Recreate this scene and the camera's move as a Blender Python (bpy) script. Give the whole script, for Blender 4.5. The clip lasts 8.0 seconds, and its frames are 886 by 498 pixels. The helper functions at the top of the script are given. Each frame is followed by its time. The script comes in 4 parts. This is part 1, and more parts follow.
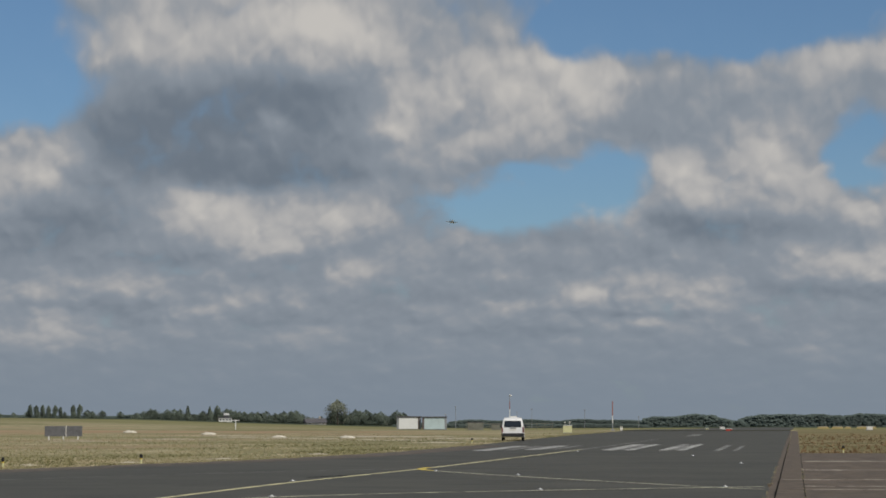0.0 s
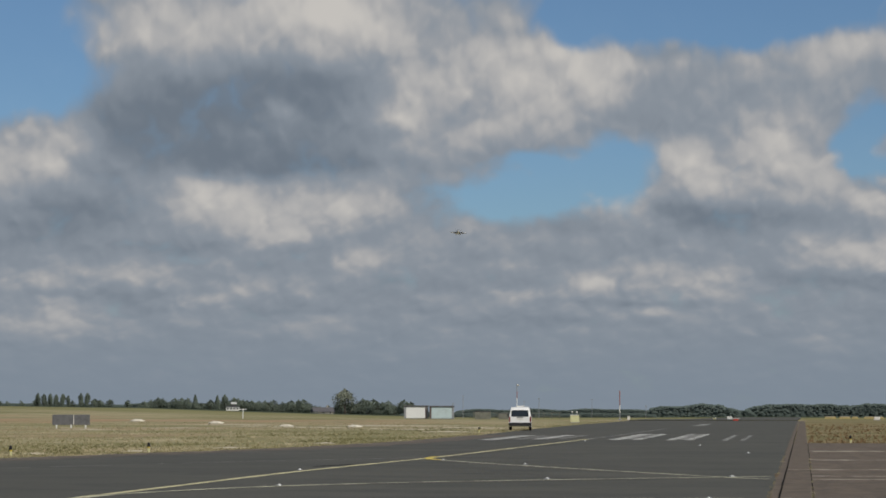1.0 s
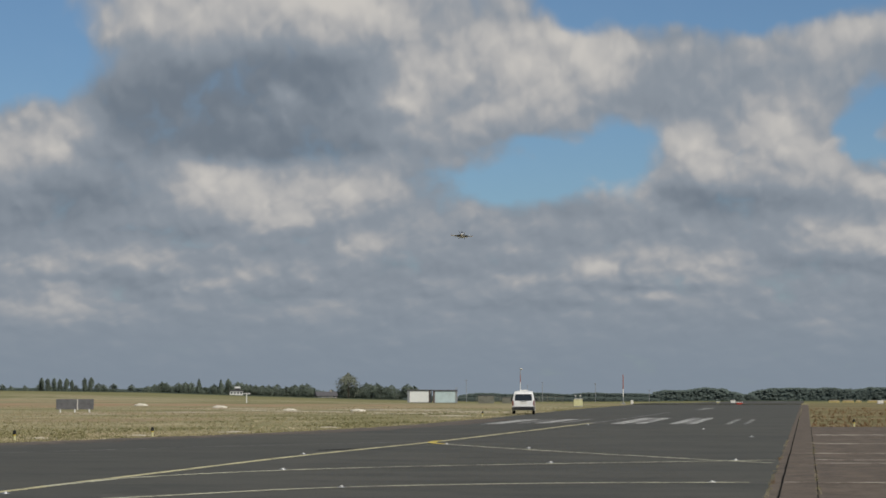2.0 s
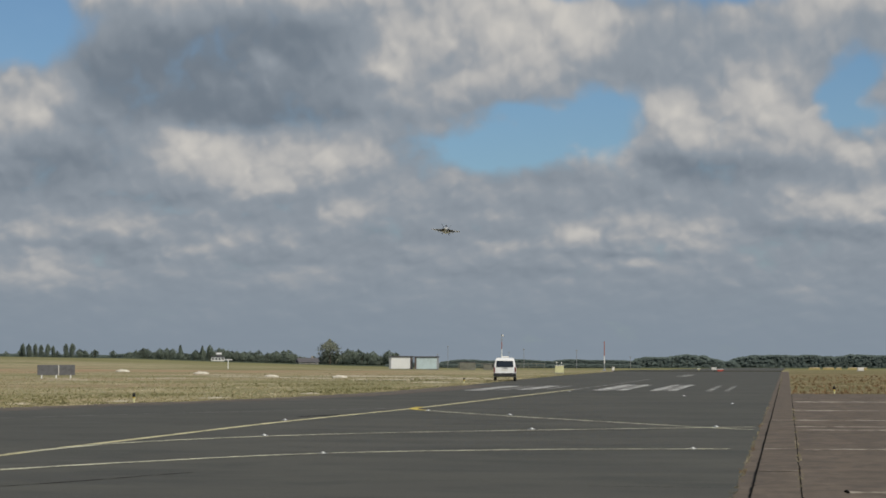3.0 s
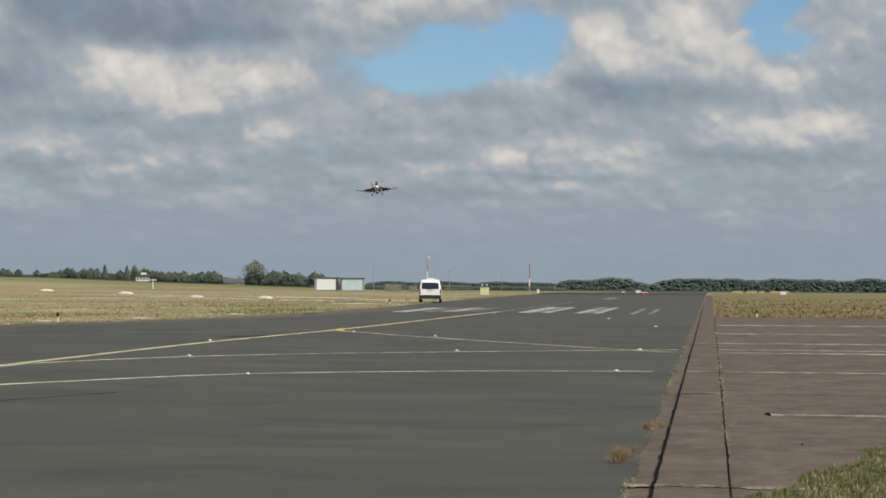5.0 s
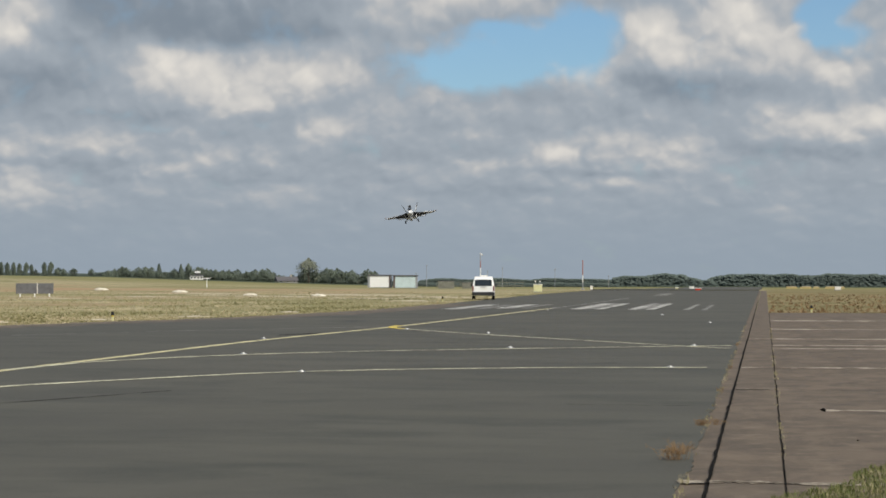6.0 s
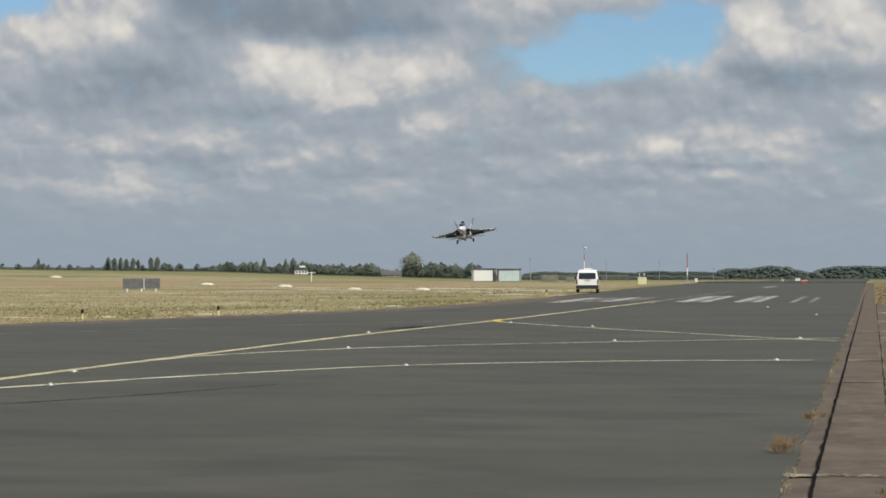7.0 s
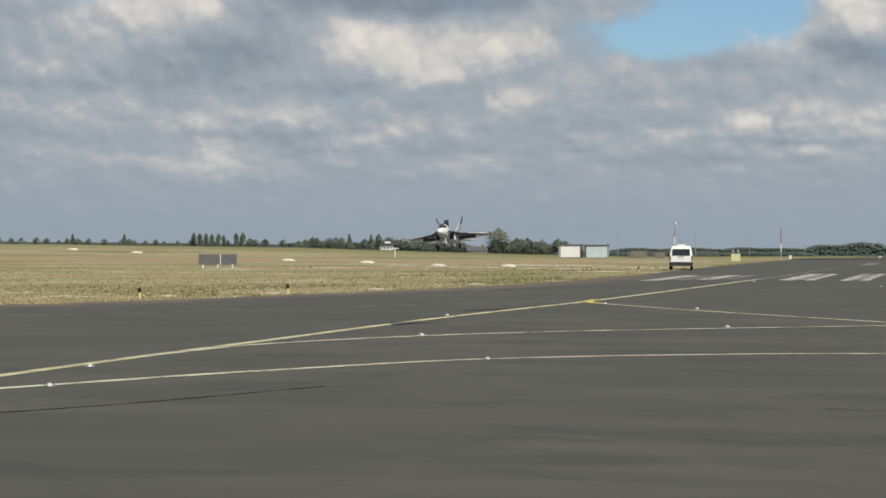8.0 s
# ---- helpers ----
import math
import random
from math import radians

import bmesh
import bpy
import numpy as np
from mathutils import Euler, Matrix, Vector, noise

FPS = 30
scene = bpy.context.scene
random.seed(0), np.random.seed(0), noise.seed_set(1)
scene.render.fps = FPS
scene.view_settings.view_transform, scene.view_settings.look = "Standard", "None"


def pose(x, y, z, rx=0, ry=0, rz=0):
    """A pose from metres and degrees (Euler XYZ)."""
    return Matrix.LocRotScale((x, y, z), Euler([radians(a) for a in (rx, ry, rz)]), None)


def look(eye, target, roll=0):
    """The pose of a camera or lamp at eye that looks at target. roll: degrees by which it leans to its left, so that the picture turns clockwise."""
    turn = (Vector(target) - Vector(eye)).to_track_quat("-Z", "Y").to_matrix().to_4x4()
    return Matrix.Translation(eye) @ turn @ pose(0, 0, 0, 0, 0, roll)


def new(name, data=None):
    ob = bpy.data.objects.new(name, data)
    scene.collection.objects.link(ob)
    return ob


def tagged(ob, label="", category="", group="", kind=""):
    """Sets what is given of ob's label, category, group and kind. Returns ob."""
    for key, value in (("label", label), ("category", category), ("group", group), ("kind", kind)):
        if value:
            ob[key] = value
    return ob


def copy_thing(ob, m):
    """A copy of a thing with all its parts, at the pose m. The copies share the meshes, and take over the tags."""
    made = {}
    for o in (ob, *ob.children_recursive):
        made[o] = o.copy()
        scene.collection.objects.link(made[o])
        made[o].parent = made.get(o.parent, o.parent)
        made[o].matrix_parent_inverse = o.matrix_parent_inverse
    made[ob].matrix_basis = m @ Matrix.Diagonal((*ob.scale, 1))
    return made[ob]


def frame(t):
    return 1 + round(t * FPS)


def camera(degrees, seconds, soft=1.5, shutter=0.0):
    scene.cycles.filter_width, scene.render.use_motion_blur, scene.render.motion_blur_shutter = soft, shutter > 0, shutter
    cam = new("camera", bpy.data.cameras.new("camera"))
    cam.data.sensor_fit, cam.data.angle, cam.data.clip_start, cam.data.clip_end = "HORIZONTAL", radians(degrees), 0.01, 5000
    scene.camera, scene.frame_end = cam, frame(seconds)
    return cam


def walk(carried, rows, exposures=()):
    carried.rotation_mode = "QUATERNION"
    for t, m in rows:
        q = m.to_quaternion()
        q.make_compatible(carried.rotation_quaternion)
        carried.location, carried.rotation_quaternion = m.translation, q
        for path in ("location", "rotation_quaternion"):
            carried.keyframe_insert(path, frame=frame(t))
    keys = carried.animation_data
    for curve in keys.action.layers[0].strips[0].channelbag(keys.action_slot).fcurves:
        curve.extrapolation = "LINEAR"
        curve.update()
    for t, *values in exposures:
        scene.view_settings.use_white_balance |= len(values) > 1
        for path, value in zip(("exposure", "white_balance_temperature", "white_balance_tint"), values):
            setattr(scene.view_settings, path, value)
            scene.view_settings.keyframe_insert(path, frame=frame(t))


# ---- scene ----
EYE = (0.0, 0.0, 1.9)


def aim(yaw, pitch, roll, eye=EYE):
    """A camera pose from a compass bearing off the runway's axis (+y), a pitch and a lean, in degrees."""
    a, p = radians(yaw), radians(pitch)
    way = Vector((math.sin(a) * math.cos(p), math.cos(a) * math.cos(p), math.sin(p)))
    return look(eye, Vector(eye) + way * 10, roll)


cam = camera(24, 8.0, soft=1.7)
walk(cam, [
    (0.0, aim(-9.579, 4.586, -0.108)), (0.5, aim(-9.634, 4.449, -0.137)), (1.0, aim(-9.787, 4.293, 0)),
    (1.5, aim(-9.935, 4.035, -0.01)), (1.7, aim(-9.948, 3.988, -0.027)), (2.8, aim(-9.415, 3.16, -0.063)), (3.0, aim(-9.376, 2.94, 0.043)), (3.5, aim(-9.146, 2.235, 0.066)),
    (4.0, aim(-7.878, 1.23, 0.2)), (4.2, aim(-7.469, 1.053, 0.249)),
    (5.3, aim(-7.366, 0.742, 0.436)), (5.5, aim(-7.872, 0.706, 0.291)), (6.0, aim(-8.789, 0.71, 0.091)),
    (6.5, aim(-9.479, 0.734, -0.119)), (7.0, aim(-11.637, 0.535, -0.177)), (7.5, aim(-12.761, 0.249, -0.141)),
    (7.6, aim(-13.034, 0.195, -0.039, (-0.33, 1.6, 1.89))), (7.8, aim(-13.601, 0.056, -0.078, (-0.88, 4.4, 1.88))),
    (8.0, aim(-14.007, -0.118, -0.089, (-1.38, 6.5, 1.88)))],
     exposures=[(0.0, -0.22, 6330, 11), (1.5, -0.16, 6340, 11), (3.5, -0.03, 6420, 10), (5.3, 0.27, 6500, 10), (6.5, 0.31, 6500, 10), (8.0, 0.32, 6550, 10)])

# ---- sky, sun ----
SUN_AZ, SUN_EL = 135.0, 47.0  # bearing clockwise from +y, height


class Net:
    """Small helper that adds nodes to a tree and joins them."""

    def __init__(self, tree):
        self.tree = tree
        self.tree.nodes.clear()

    def put(self, sock, value):
        if isinstance(value, bpy.types.NodeSocket):
            self.tree.links.new(value, sock)
        elif value is not None:
            sock.default_value = value

    def math(self, op, a, b=None, c=None):
        n = self.tree.nodes.new("ShaderNodeMath")
        n.operation = op
        for s, v in zip(n.inputs, (a, b, c)):
            self.put(s, v)
        return n.outputs[0]

    def vec(self, op, a, b=None, c=None):
        n = self.tree.nodes.new("ShaderNodeVectorMath")
        n.operation = op
        for s, v in zip(n.inputs, (a, b, c)):
            self.put(s, v)
        return n.outputs["Value" if op in ("DOT_PRODUCT", "LENGTH") else "Vector"]

    def join(self, x, y, z=0.0):
        n = self.tree.nodes.new("ShaderNodeCombineXYZ")
        for s, v in zip(n.inputs, (x, y, z)):
            self.put(s, v)
        return n.outputs[0]

    def noise(self, vector, scale, detail=6.0, rough=0.55, warp=0.0, colour=False):
        n = self.tree.nodes.new("ShaderNodeTexNoise")
        self.put(n.inputs["Vector"], vector)
        for k, v in (("Scale", scale), ("Detail", detail), ("Roughness", rough), ("Distortion", warp)):
            self.put(n.inputs[k], v)
        return n.outputs["Color" if colour else "Fac"]

    def cells(self, vector, scale, detail=2.0, soft=0.6):
        """Height of rounded heads packed side by side."""
        n = self.tree.nodes.new("ShaderNodeTexVoronoi")
        n.feature = "SMOOTH_F1"
        self.put(n.inputs["Vector"], vector)
        for k, v in (("Scale", scale), ("Detail", detail), ("Roughness", 0.45), ("Smoothness", soft)):
            self.put(n.inputs[k], v)
        return self.math("SUBTRACT", 0.5, n.outputs["Distance"])

    def ramp(self, value, lo, hi, a=0.0, b=1.0):
        n = self.tree.nodes.new("ShaderNodeMapRange")
        n.interpolation_type = "SMOOTHSTEP"
        for s, v in zip(n.inputs, (value, lo, hi, a, b)):
            self.put(s, v)
        return n.outputs[0]

    def mix(self, fac, a, b):
        n = self.tree.nodes.new("ShaderNodeMix")
        n.data_type = "RGBA"
        self.put(n.inputs["Factor"], fac)
        self.put(n.inputs[6], (*a, 1) if isinstance(a, tuple) else a)
        self.put(n.inputs[7], (*b, 1) if isinstance(b, tuple) else b)
        return n.outputs[2]


def make_sky():
    """Blue sky behind a broken cumulus deck: each cloud is (bearing, height, half width, half height, weight) in degrees."""
    west_bank = [(-13.3, 10.86, 1.86, 0.7, 1), (-15.8, 10.21, 2.48, 0.85, 0.6), (-18, 9.94, 1.4, 1.01, 0.6), (-11.7, 10.18, 2.02, 1.01, 0.5), (-8.6, 10.19, 1.71, 0.93, 0.3), (-15.5, 8.3, 3.11, 0.78, -1),
            (-17.3, 7.43, 2.17, 0.65, -0.9), (-13.1, 8.79, 1.86, 0.54, -0.6), (-15.3, 6.73, 2.64, 0.39, -0.85), (-12.7, 7.48, 1.24, 0.62, -0.45), (-14.1, 8.01, 0.47, 0.34, 1.25), (-17.2, 7.35, 0.34, 0.22, 0.45),
            (-18.9, 7.93, 0.93, 0.93, -0.3), (-15.5, 11.97, 4.66, 0.93, 0.7)]
    middle_bank = [(-10.5, 8.65, 0.93, 0.7, 0.9), (-11.3, 7.91, 0.78, 0.34, 0.7), (-7.5, 8.95, 2.02, 0.93, 1), (-5.5, 8.78, 0.78, 0.78, 0.75), (-8.8, 7.69, 1.86, 0.59, 0.6), (-10.5, 7.07, 1.24, 0.43, 0.45),
            (-7, 7.53, 1.24, 0.43, 0.3), (-6.4, 9.74, 1.24, 0.31, 0.5), (-12.3, 6.66, 2.02, 0.23, -0.5), (-9.3, 8.06, 0.62, 0.28, -0.45), (-3.3, 8.6, 2.33, 0.93, 0.12), (-3.1, 9.39, 1.71, 0.28, 0.4),
            (-4.1, 7.65, 1.86, 0.34, -0.3), (1, 9.53, 1.71, 0.47, 0.65), (0.2, 8.98, 1.24, 0.54, 0.3), (2.8, 9.8, 1.4, 0.62, 0.6)]
    east_bank = [(-3.1, 6.67, 1.32, 0.75, 0.85), (-0.5, 7.16, 1.4, 0.78, 0.8), (-1.3, 5.95, 1.86, 0.62, 0.7), (-5, 5.41, 0.93, 0.39, 0.75), (-4.3, 5.03, 0.93, 0.22, 0.55), (-2.6, 5.2, 1.71, 0.31, -0.9),
            (-3.7, 5.33, 0.62, 0.22, -0.55), (-0.3, 4.98, 2.33, 0.31, -0.35), (0.7, 6.07, 0.93, 0.7, 0.4), (1.9, 5.41, 0.85, 0.59, 0.65), (1.2, 4.12, 1.94, 0.42, 0.9), (0.5, 3.45, 2.48, 0.19, -0.5),
            (3.3, 4.2, 1.24, 0.47, 0.6), (3.5, 6.61, 1.55, 0.93, 0.4)]
    low_west = [(-20.2, 7.29, 0.75, 0.78, 0.85), (-21, 6.43, 1.16, 0.62, 0.65), (-21.7, 7.03, 0.93, 0.62, 0.35), (-22.9, 6.31, 1.4, 0.93, 0.6), (-19.1, 5.86, 1.24, 0.93, -0.5), (-20.4, 5.07, 1.48, 0.59, -0.55),
            (-22, 4.82, 1.24, 0.62, -0.3), (-14.7, 5.35, 2.1, 0.65, 1.05), (-16.8, 5.82, 1.09, 0.59, 0.65), (-15.8, 5.98, 0.93, 0.47, 0.3), (-12, 5.7, 0.96, 0.62, 0.65), (-13.7, 4.73, 1.55, 0.22, 0.5),
            (-17.3, 4.35, 2.48, 0.2, -0.35), (-15.4, 6.41, 1.71, 0.22, -0.45), (-18.7, 6.4, 0.93, 0.47, 0.3)]
    low_rows = [(-18.3, 3.65, 1.24, 0.37, 0.65), (-20.9, 3.47, 1.32, 0.43, 0.55), (-12, 3.99, 0.65, 0.37, 0.75), (-10.9, 3.84, 0.93, 0.47, 0.25), (-15.9, 2.97, 0.96, 0.47, 0.7), (-13.7, 3.21, 0.62, 0.23, 0.4),
            (-20, 2.48, 0.93, 0.43, 0.55), (-21.1, 2.17, 1.16, 0.34, 0.45), (-18.3, 2.11, 0.78, 0.22, 0.4), (-13.3, 2.21, 0.85, 0.37, 0.55), (-8, 2.91, 0.96, 0.23, 0.6), (-5.5, 3.34, 0.93, 0.43, 0.85),
            (-4.1, 3.55, 0.62, 0.37, 0.5), (-2.6, 3.35, 1.16, 0.47, 0.85), (-4, 2.49, 1.48, 0.19, 0.55), (-8.3, 4.31, 1.71, 0.62, 0.22)]
    far_rows = [(-4.7, 3.29, 0.14, 0.4, -0.45), (-6.4, 4.92, 1.4, 0.28, -0.2), (-18.8, 3.03, 3.88, 0.14, -0.3), (-10.2, 3.38, 2.48, 0.16, -0.25), (-4.1, 2.82, 2.33, 0.11, -0.4), (-14.2, 2.52, 3.11, 0.12, -0.25),
            (-8, 2.29, 3.11, 0.12, -0.25), (0.3, 1.72, 1.01, 0.28, 0.3), (-9.5, 2.06, 1.09, 0.28, 0.25), (-16.5, 1.2, 2.17, 0.19, 0.12), (-5.7, 1.51, 3.11, 0.16, 0.12), (-23.7, 3.73, 1.24, 0.39, 0.5),
            (-23.3, 2.38, 1.4, 0.31, 0.4), (-24.6, 4.92, 0.93, 0.47, 0.4), (-24, 4.33, 1.4, 0.22, -0.35), (-11.1, 4.93, 1.4, 0.31, 0.2)]
    gaps = [(-21.2, 10.15, 1.63, 1.63, 1.25), (-21.6, 8.39, 1.24, 0.7, 0.9), (-20.2, 8.81, 0.85, 0.7, 0.6), (-4.1, 10.68, 2.8, 0.75, 1.15), (-6.1, 10.78, 0.78, 0.78, 0.8), (-0.8, 10.52, 2.17, 0.75, 1.1),
            (2, 11.18, 1.4, 0.93, 1), (-6.4, 5.93, 1.71, 0.62, 1.15), (-8.4, 5.58, 1.16, 0.59, 0.95), (-5.1, 6.85, 1.09, 0.53, 0.85), (-7, 6.63, 1.4, 0.22, 0.5), (1.6, 7.04, 0.56, 0.7, 1),
            (2, 6.35, 0.7, 0.34, 0.9), (2.3, 7.93, 0.62, 0.47, 0.7), (-2.6, 11.94, 4.66, 0.78, 1)]
    thin = [(-9.8, 6.09, 0.85, 0.37, 0.25), (-15.3, 4.01, 1.48, 0.25, 0.25), (-11.3, 5.94, 0.34, 0.62, 0.15), (-15.1, 6.3, 1.86, 0.16, 0.15), (-0.3, 2.79, 2.02, 0.39, 0.23), (-18, 4.42, 1.09, 0.16, 0.2),
            (-21.5, 4.22, 1.09, 0.22, 0.17), (-13.3, 5.85, 0.22, 0.25, 0.15), (-23.2, 7.81, 0.93, 1.24, 1)]
    world = bpy.data.worlds.new("sky")
    scene.world = world
    world.use_nodes = True
    g = Net(world.node_tree)
    coord = g.tree.nodes.new("ShaderNodeTexCoord").outputs["Generated"]
    split = g.tree.nodes.new("ShaderNodeSeparateXYZ")
    g.put(split.inputs[0], coord)
    az = g.math("MULTIPLY", g.math("ARCTAN2", split.outputs[0], split.outputs[1]), 57.2958)
    el = g.math("MULTIPLY", g.math("ARCSINE", split.outputs[2]), 57.2958)
    # cloud cells flatten towards the horizon
    rise = g.math("LOGARITHM", g.math("ADD", g.math("MAXIMUM", el, 0.0), 4.0), 2.718)
    uv = g.join(az, el)
    tex = g.join(g.math("MULTIPLY", az, 0.09), g.math("MULTIPLY", rise, 0.95))
    half = (0.5, 0.5, 0.5)
    warp = g.vec("MULTIPLY", g.vec("SUBTRACT", g.noise(tex, 6.0, 2, 0.4, colour=True), half), (1.3, 0.6, 0))
    fine = g.vec("MULTIPLY", g.vec("SUBTRACT", g.noise(tex, 18.0, 2, 0.45, colour=True), half), (0.45, 0.26, 0))
    moved = g.vec("ADD", g.vec("ADD", uv, warp), fine)

    def field(blobs, start):
        total = start
        for a, e, ra, re, w in blobs:
            d = g.vec("MULTIPLY_ADD", moved, (1 / ra, 1 / re, 0), (-a / ra, -e / re, 0))
            total = g.math("MULTIPLY_ADD", g.math("POWER", 0.42, g.vec("DOT_PRODUCT", d, d)), w, total)
        return total

    # billows: rounded heads, brighter where they face up and to the sun
    grain = g.math("SUBTRACT", g.noise(tex, 9.0, 5, 0.5), 0.5)
    swirl = g.vec("MULTIPLY_ADD", g.noise(tex, 14.0, 2, 0.5, colour=True), (0.05, 0.05, 0), tex)
    head = g.cells(swirl, 10.0, 2.5, 0.6)
    puff = g.math("SUBTRACT", head, g.cells(g.vec("ADD", swirl, (0.010, 0.022, 0)), 10.0, 2.5, 0.6))
    light = field(west_bank + middle_bank + east_bank + low_west + low_rows + far_rows, 0.0)
    calm = g.ramp(el, 0.2, 3.0, 0.3, 1.0)
    light = g.math("ADD", light, g.math("MULTIPLY", g.math("ADD", g.math("MULTIPLY_ADD", puff, 0.85, g.math("MULTIPLY", grain, 0.6)), g.math("MULTIPLY", head, 0.3)), calm))
    cloud = g.mix(g.ramp(light, -1.4, 0.3), (0.175, 0.21, 0.25), (0.29, 0.325, 0.362))
    cloud = g.mix(g.ramp(light, -0.05, 0.75), cloud, (0.40, 0.405, 0.41))
    cloud = g.mix(g.ramp(light, 0.3, 1.5), cloud, (0.63, 0.60, 0.55))
    low = g.ramp(el, 0.2, 3.2, 1.0, 0.0)
    cloud = g.mix(g.math("MULTIPLY", low, 0.6), cloud, (0.215, 0.268, 0.325))
    sky = g.tree.nodes.new("ShaderNodeTexSky")
    sky.sky_type, sky.sun_disc = "NISHITA", False
    sky.sun_elevation, sky.sun_rotation = radians(SUN_EL), radians(SUN_AZ)
    sky.air_density, sky.dust_density, sky.ozone_density = 1.0, 0.6, 2.0
    blue = g.vec("MULTIPLY", sky.outputs[0], SKY_GAIN)
    hole = g.math("ADD", field(gaps + thin, -0.08), g.math("ADD", g.math("MULTIPLY_ADD", grain, 0.6, g.math("MULTIPLY", head, -0.45)), g.math("MULTIPLY", light, -0.12)))
    # beyond the framed part of the sky the deck breaks up at random
    wide = g.ramp(g.noise(coord, 3.0, 6, 0.6), 0.52, 0.62)
    away = g.math("MAXIMUM", g.ramp(el, 13.0, 18.0), g.math("MAXIMUM", g.ramp(az, 5.0, 9.0), g.ramp(az, -33.0, -28.0, 1.0, 0.0)))
    clear = g.math("ADD", g.ramp(hole, 0.2, 0.9, 0.0, 0.95), g.math("MULTIPLY", wide, away))
    final = g.mix(g.math("MINIMUM", clear, 1.0), cloud, blue)
    back = g.tree.nodes.new("ShaderNodeBackground")
    g.put(back.inputs[0], final)
    back.inputs[1].default_value = 1.0
    g.tree.links.new(back.outputs[0], g.tree.nodes.new("ShaderNodeOutputWorld").inputs[0])


SKY_GAIN = (0.056, 0.070, 0.081)
make_sky()
sun = new("sun", bpy.data.lights.new("sun", "SUN"))
sun.data.energy, sun.data.angle, sun.data.color = 3.4, radians(0.6), (1.0, 0.93, 0.82)
_a, _e = radians(SUN_AZ), radians(SUN_EL)
sun.matrix_world = look((math.sin(_a) * math.cos(_e) * 50, math.cos(_a) * math.cos(_e) * 50, math.sin(_e) * 50), (0, 0, 0))
scene.view_settings.exposure = 0.0

# ---- materials ----
def surface(name, build, rough=0.7, metal=0.0, bump=0.0, spec=0.4):
    """A principled material; build(net, position) returns its colour and, where it has relief, a height."""
    mat = bpy.data.materials.new(name)
    mat.use_nodes = True
    g = Net(mat.node_tree)
    coord = g.tree.nodes.new("ShaderNodeTexCoord").outputs["Object"]
    made = build(g, coord)
    colour, height = made if isinstance(made, tuple) and len(made) == 2 else (made, None)
    p = g.tree.nodes.new("ShaderNodeBsdfPrincipled")
    g.put(p.inputs["Base Color"], (*colour, 1) if isinstance(colour, tuple) else colour)
    g.put(p.inputs["Roughness"], rough)
    g.put(p.inputs["Metallic"], metal)
    g.put(p.inputs["Specular IOR Level"], spec)
    if height is not None and bump:
        b = g.tree.nodes.new("ShaderNodeBump")
        b.inputs["Strength"].default_value = 0.6
        b.inputs["Distance"].default_value = bump
        g.put(b.inputs["Height"], height)
        g.put(p.inputs["Normal"], b.outputs[0])
    g.tree.links.new(p.outputs[0], g.tree.nodes.new("ShaderNodeOutputMaterial").inputs[0])
    return mat


def plain(name, base, vary=0.12, scale=3.0, rough=0.6, metal=0.0, spec=0.4):
    """Paint, plastic or metal with faint dirt at two scales."""
    def build(g, co):
        dirt = g.math("ADD", g.math("MULTIPLY", g.noise(co, scale, 5, 0.6), 0.6), g.math("MULTIPLY", g.noise(co, scale * 9, 3, 0.5), 0.4))
        dark = tuple(c * (1 - 2 * vary) for c in base)
        return g.mix(g.ramp(dirt, 0.3, 0.6), dark, base)
    return surface(name, build, rough, metal, spec=spec)


def asphalt_build(g, co):
    big = g.noise(co, 0.07, 6, 0.6, 0.6)
    streak = g.noise(g.vec("MULTIPLY", co, (0.05, 0.55, 1)), 1.0, 6, 0.62, 0.3)
    grit = g.noise(co, 28.0, 3, 0.7)
    base = g.mix(g.ramp(big, 0.3, 0.7), (0.043, 0.041, 0.031), (0.060, 0.056, 0.042))
    base = g.mix(g.math("MULTIPLY", g.ramp(streak, 0.42, 0.66), 0.35), base, (0.074, 0.070, 0.049))
    base = g.mix(g.math("MULTIPLY", g.ramp(g.noise(g.vec("MULTIPLY", co, (0.13, 0.28, 1)), 1.0, 8, 0.72, 0.3), 0.46, 0.60), 0.7), base, (0.071, 0.067, 0.050))
    base = g.mix(g.math("MULTIPLY", g.ramp(g.noise(g.vec("MULTIPLY", co, (0.28, 0.5, 1)), 1.0, 8, 0.74, 0.3), 0.47, 0.66), 0.8), base, (0.030, 0.030, 0.021))
    base = g.mix(g.math("MULTIPLY", g.ramp(grit, 0.45, 0.8), 0.5), base, (0.098, 0.094, 0.070))
    return base, g.math("ADD", grit, g.math("MULTIPLY", streak, 0.6))


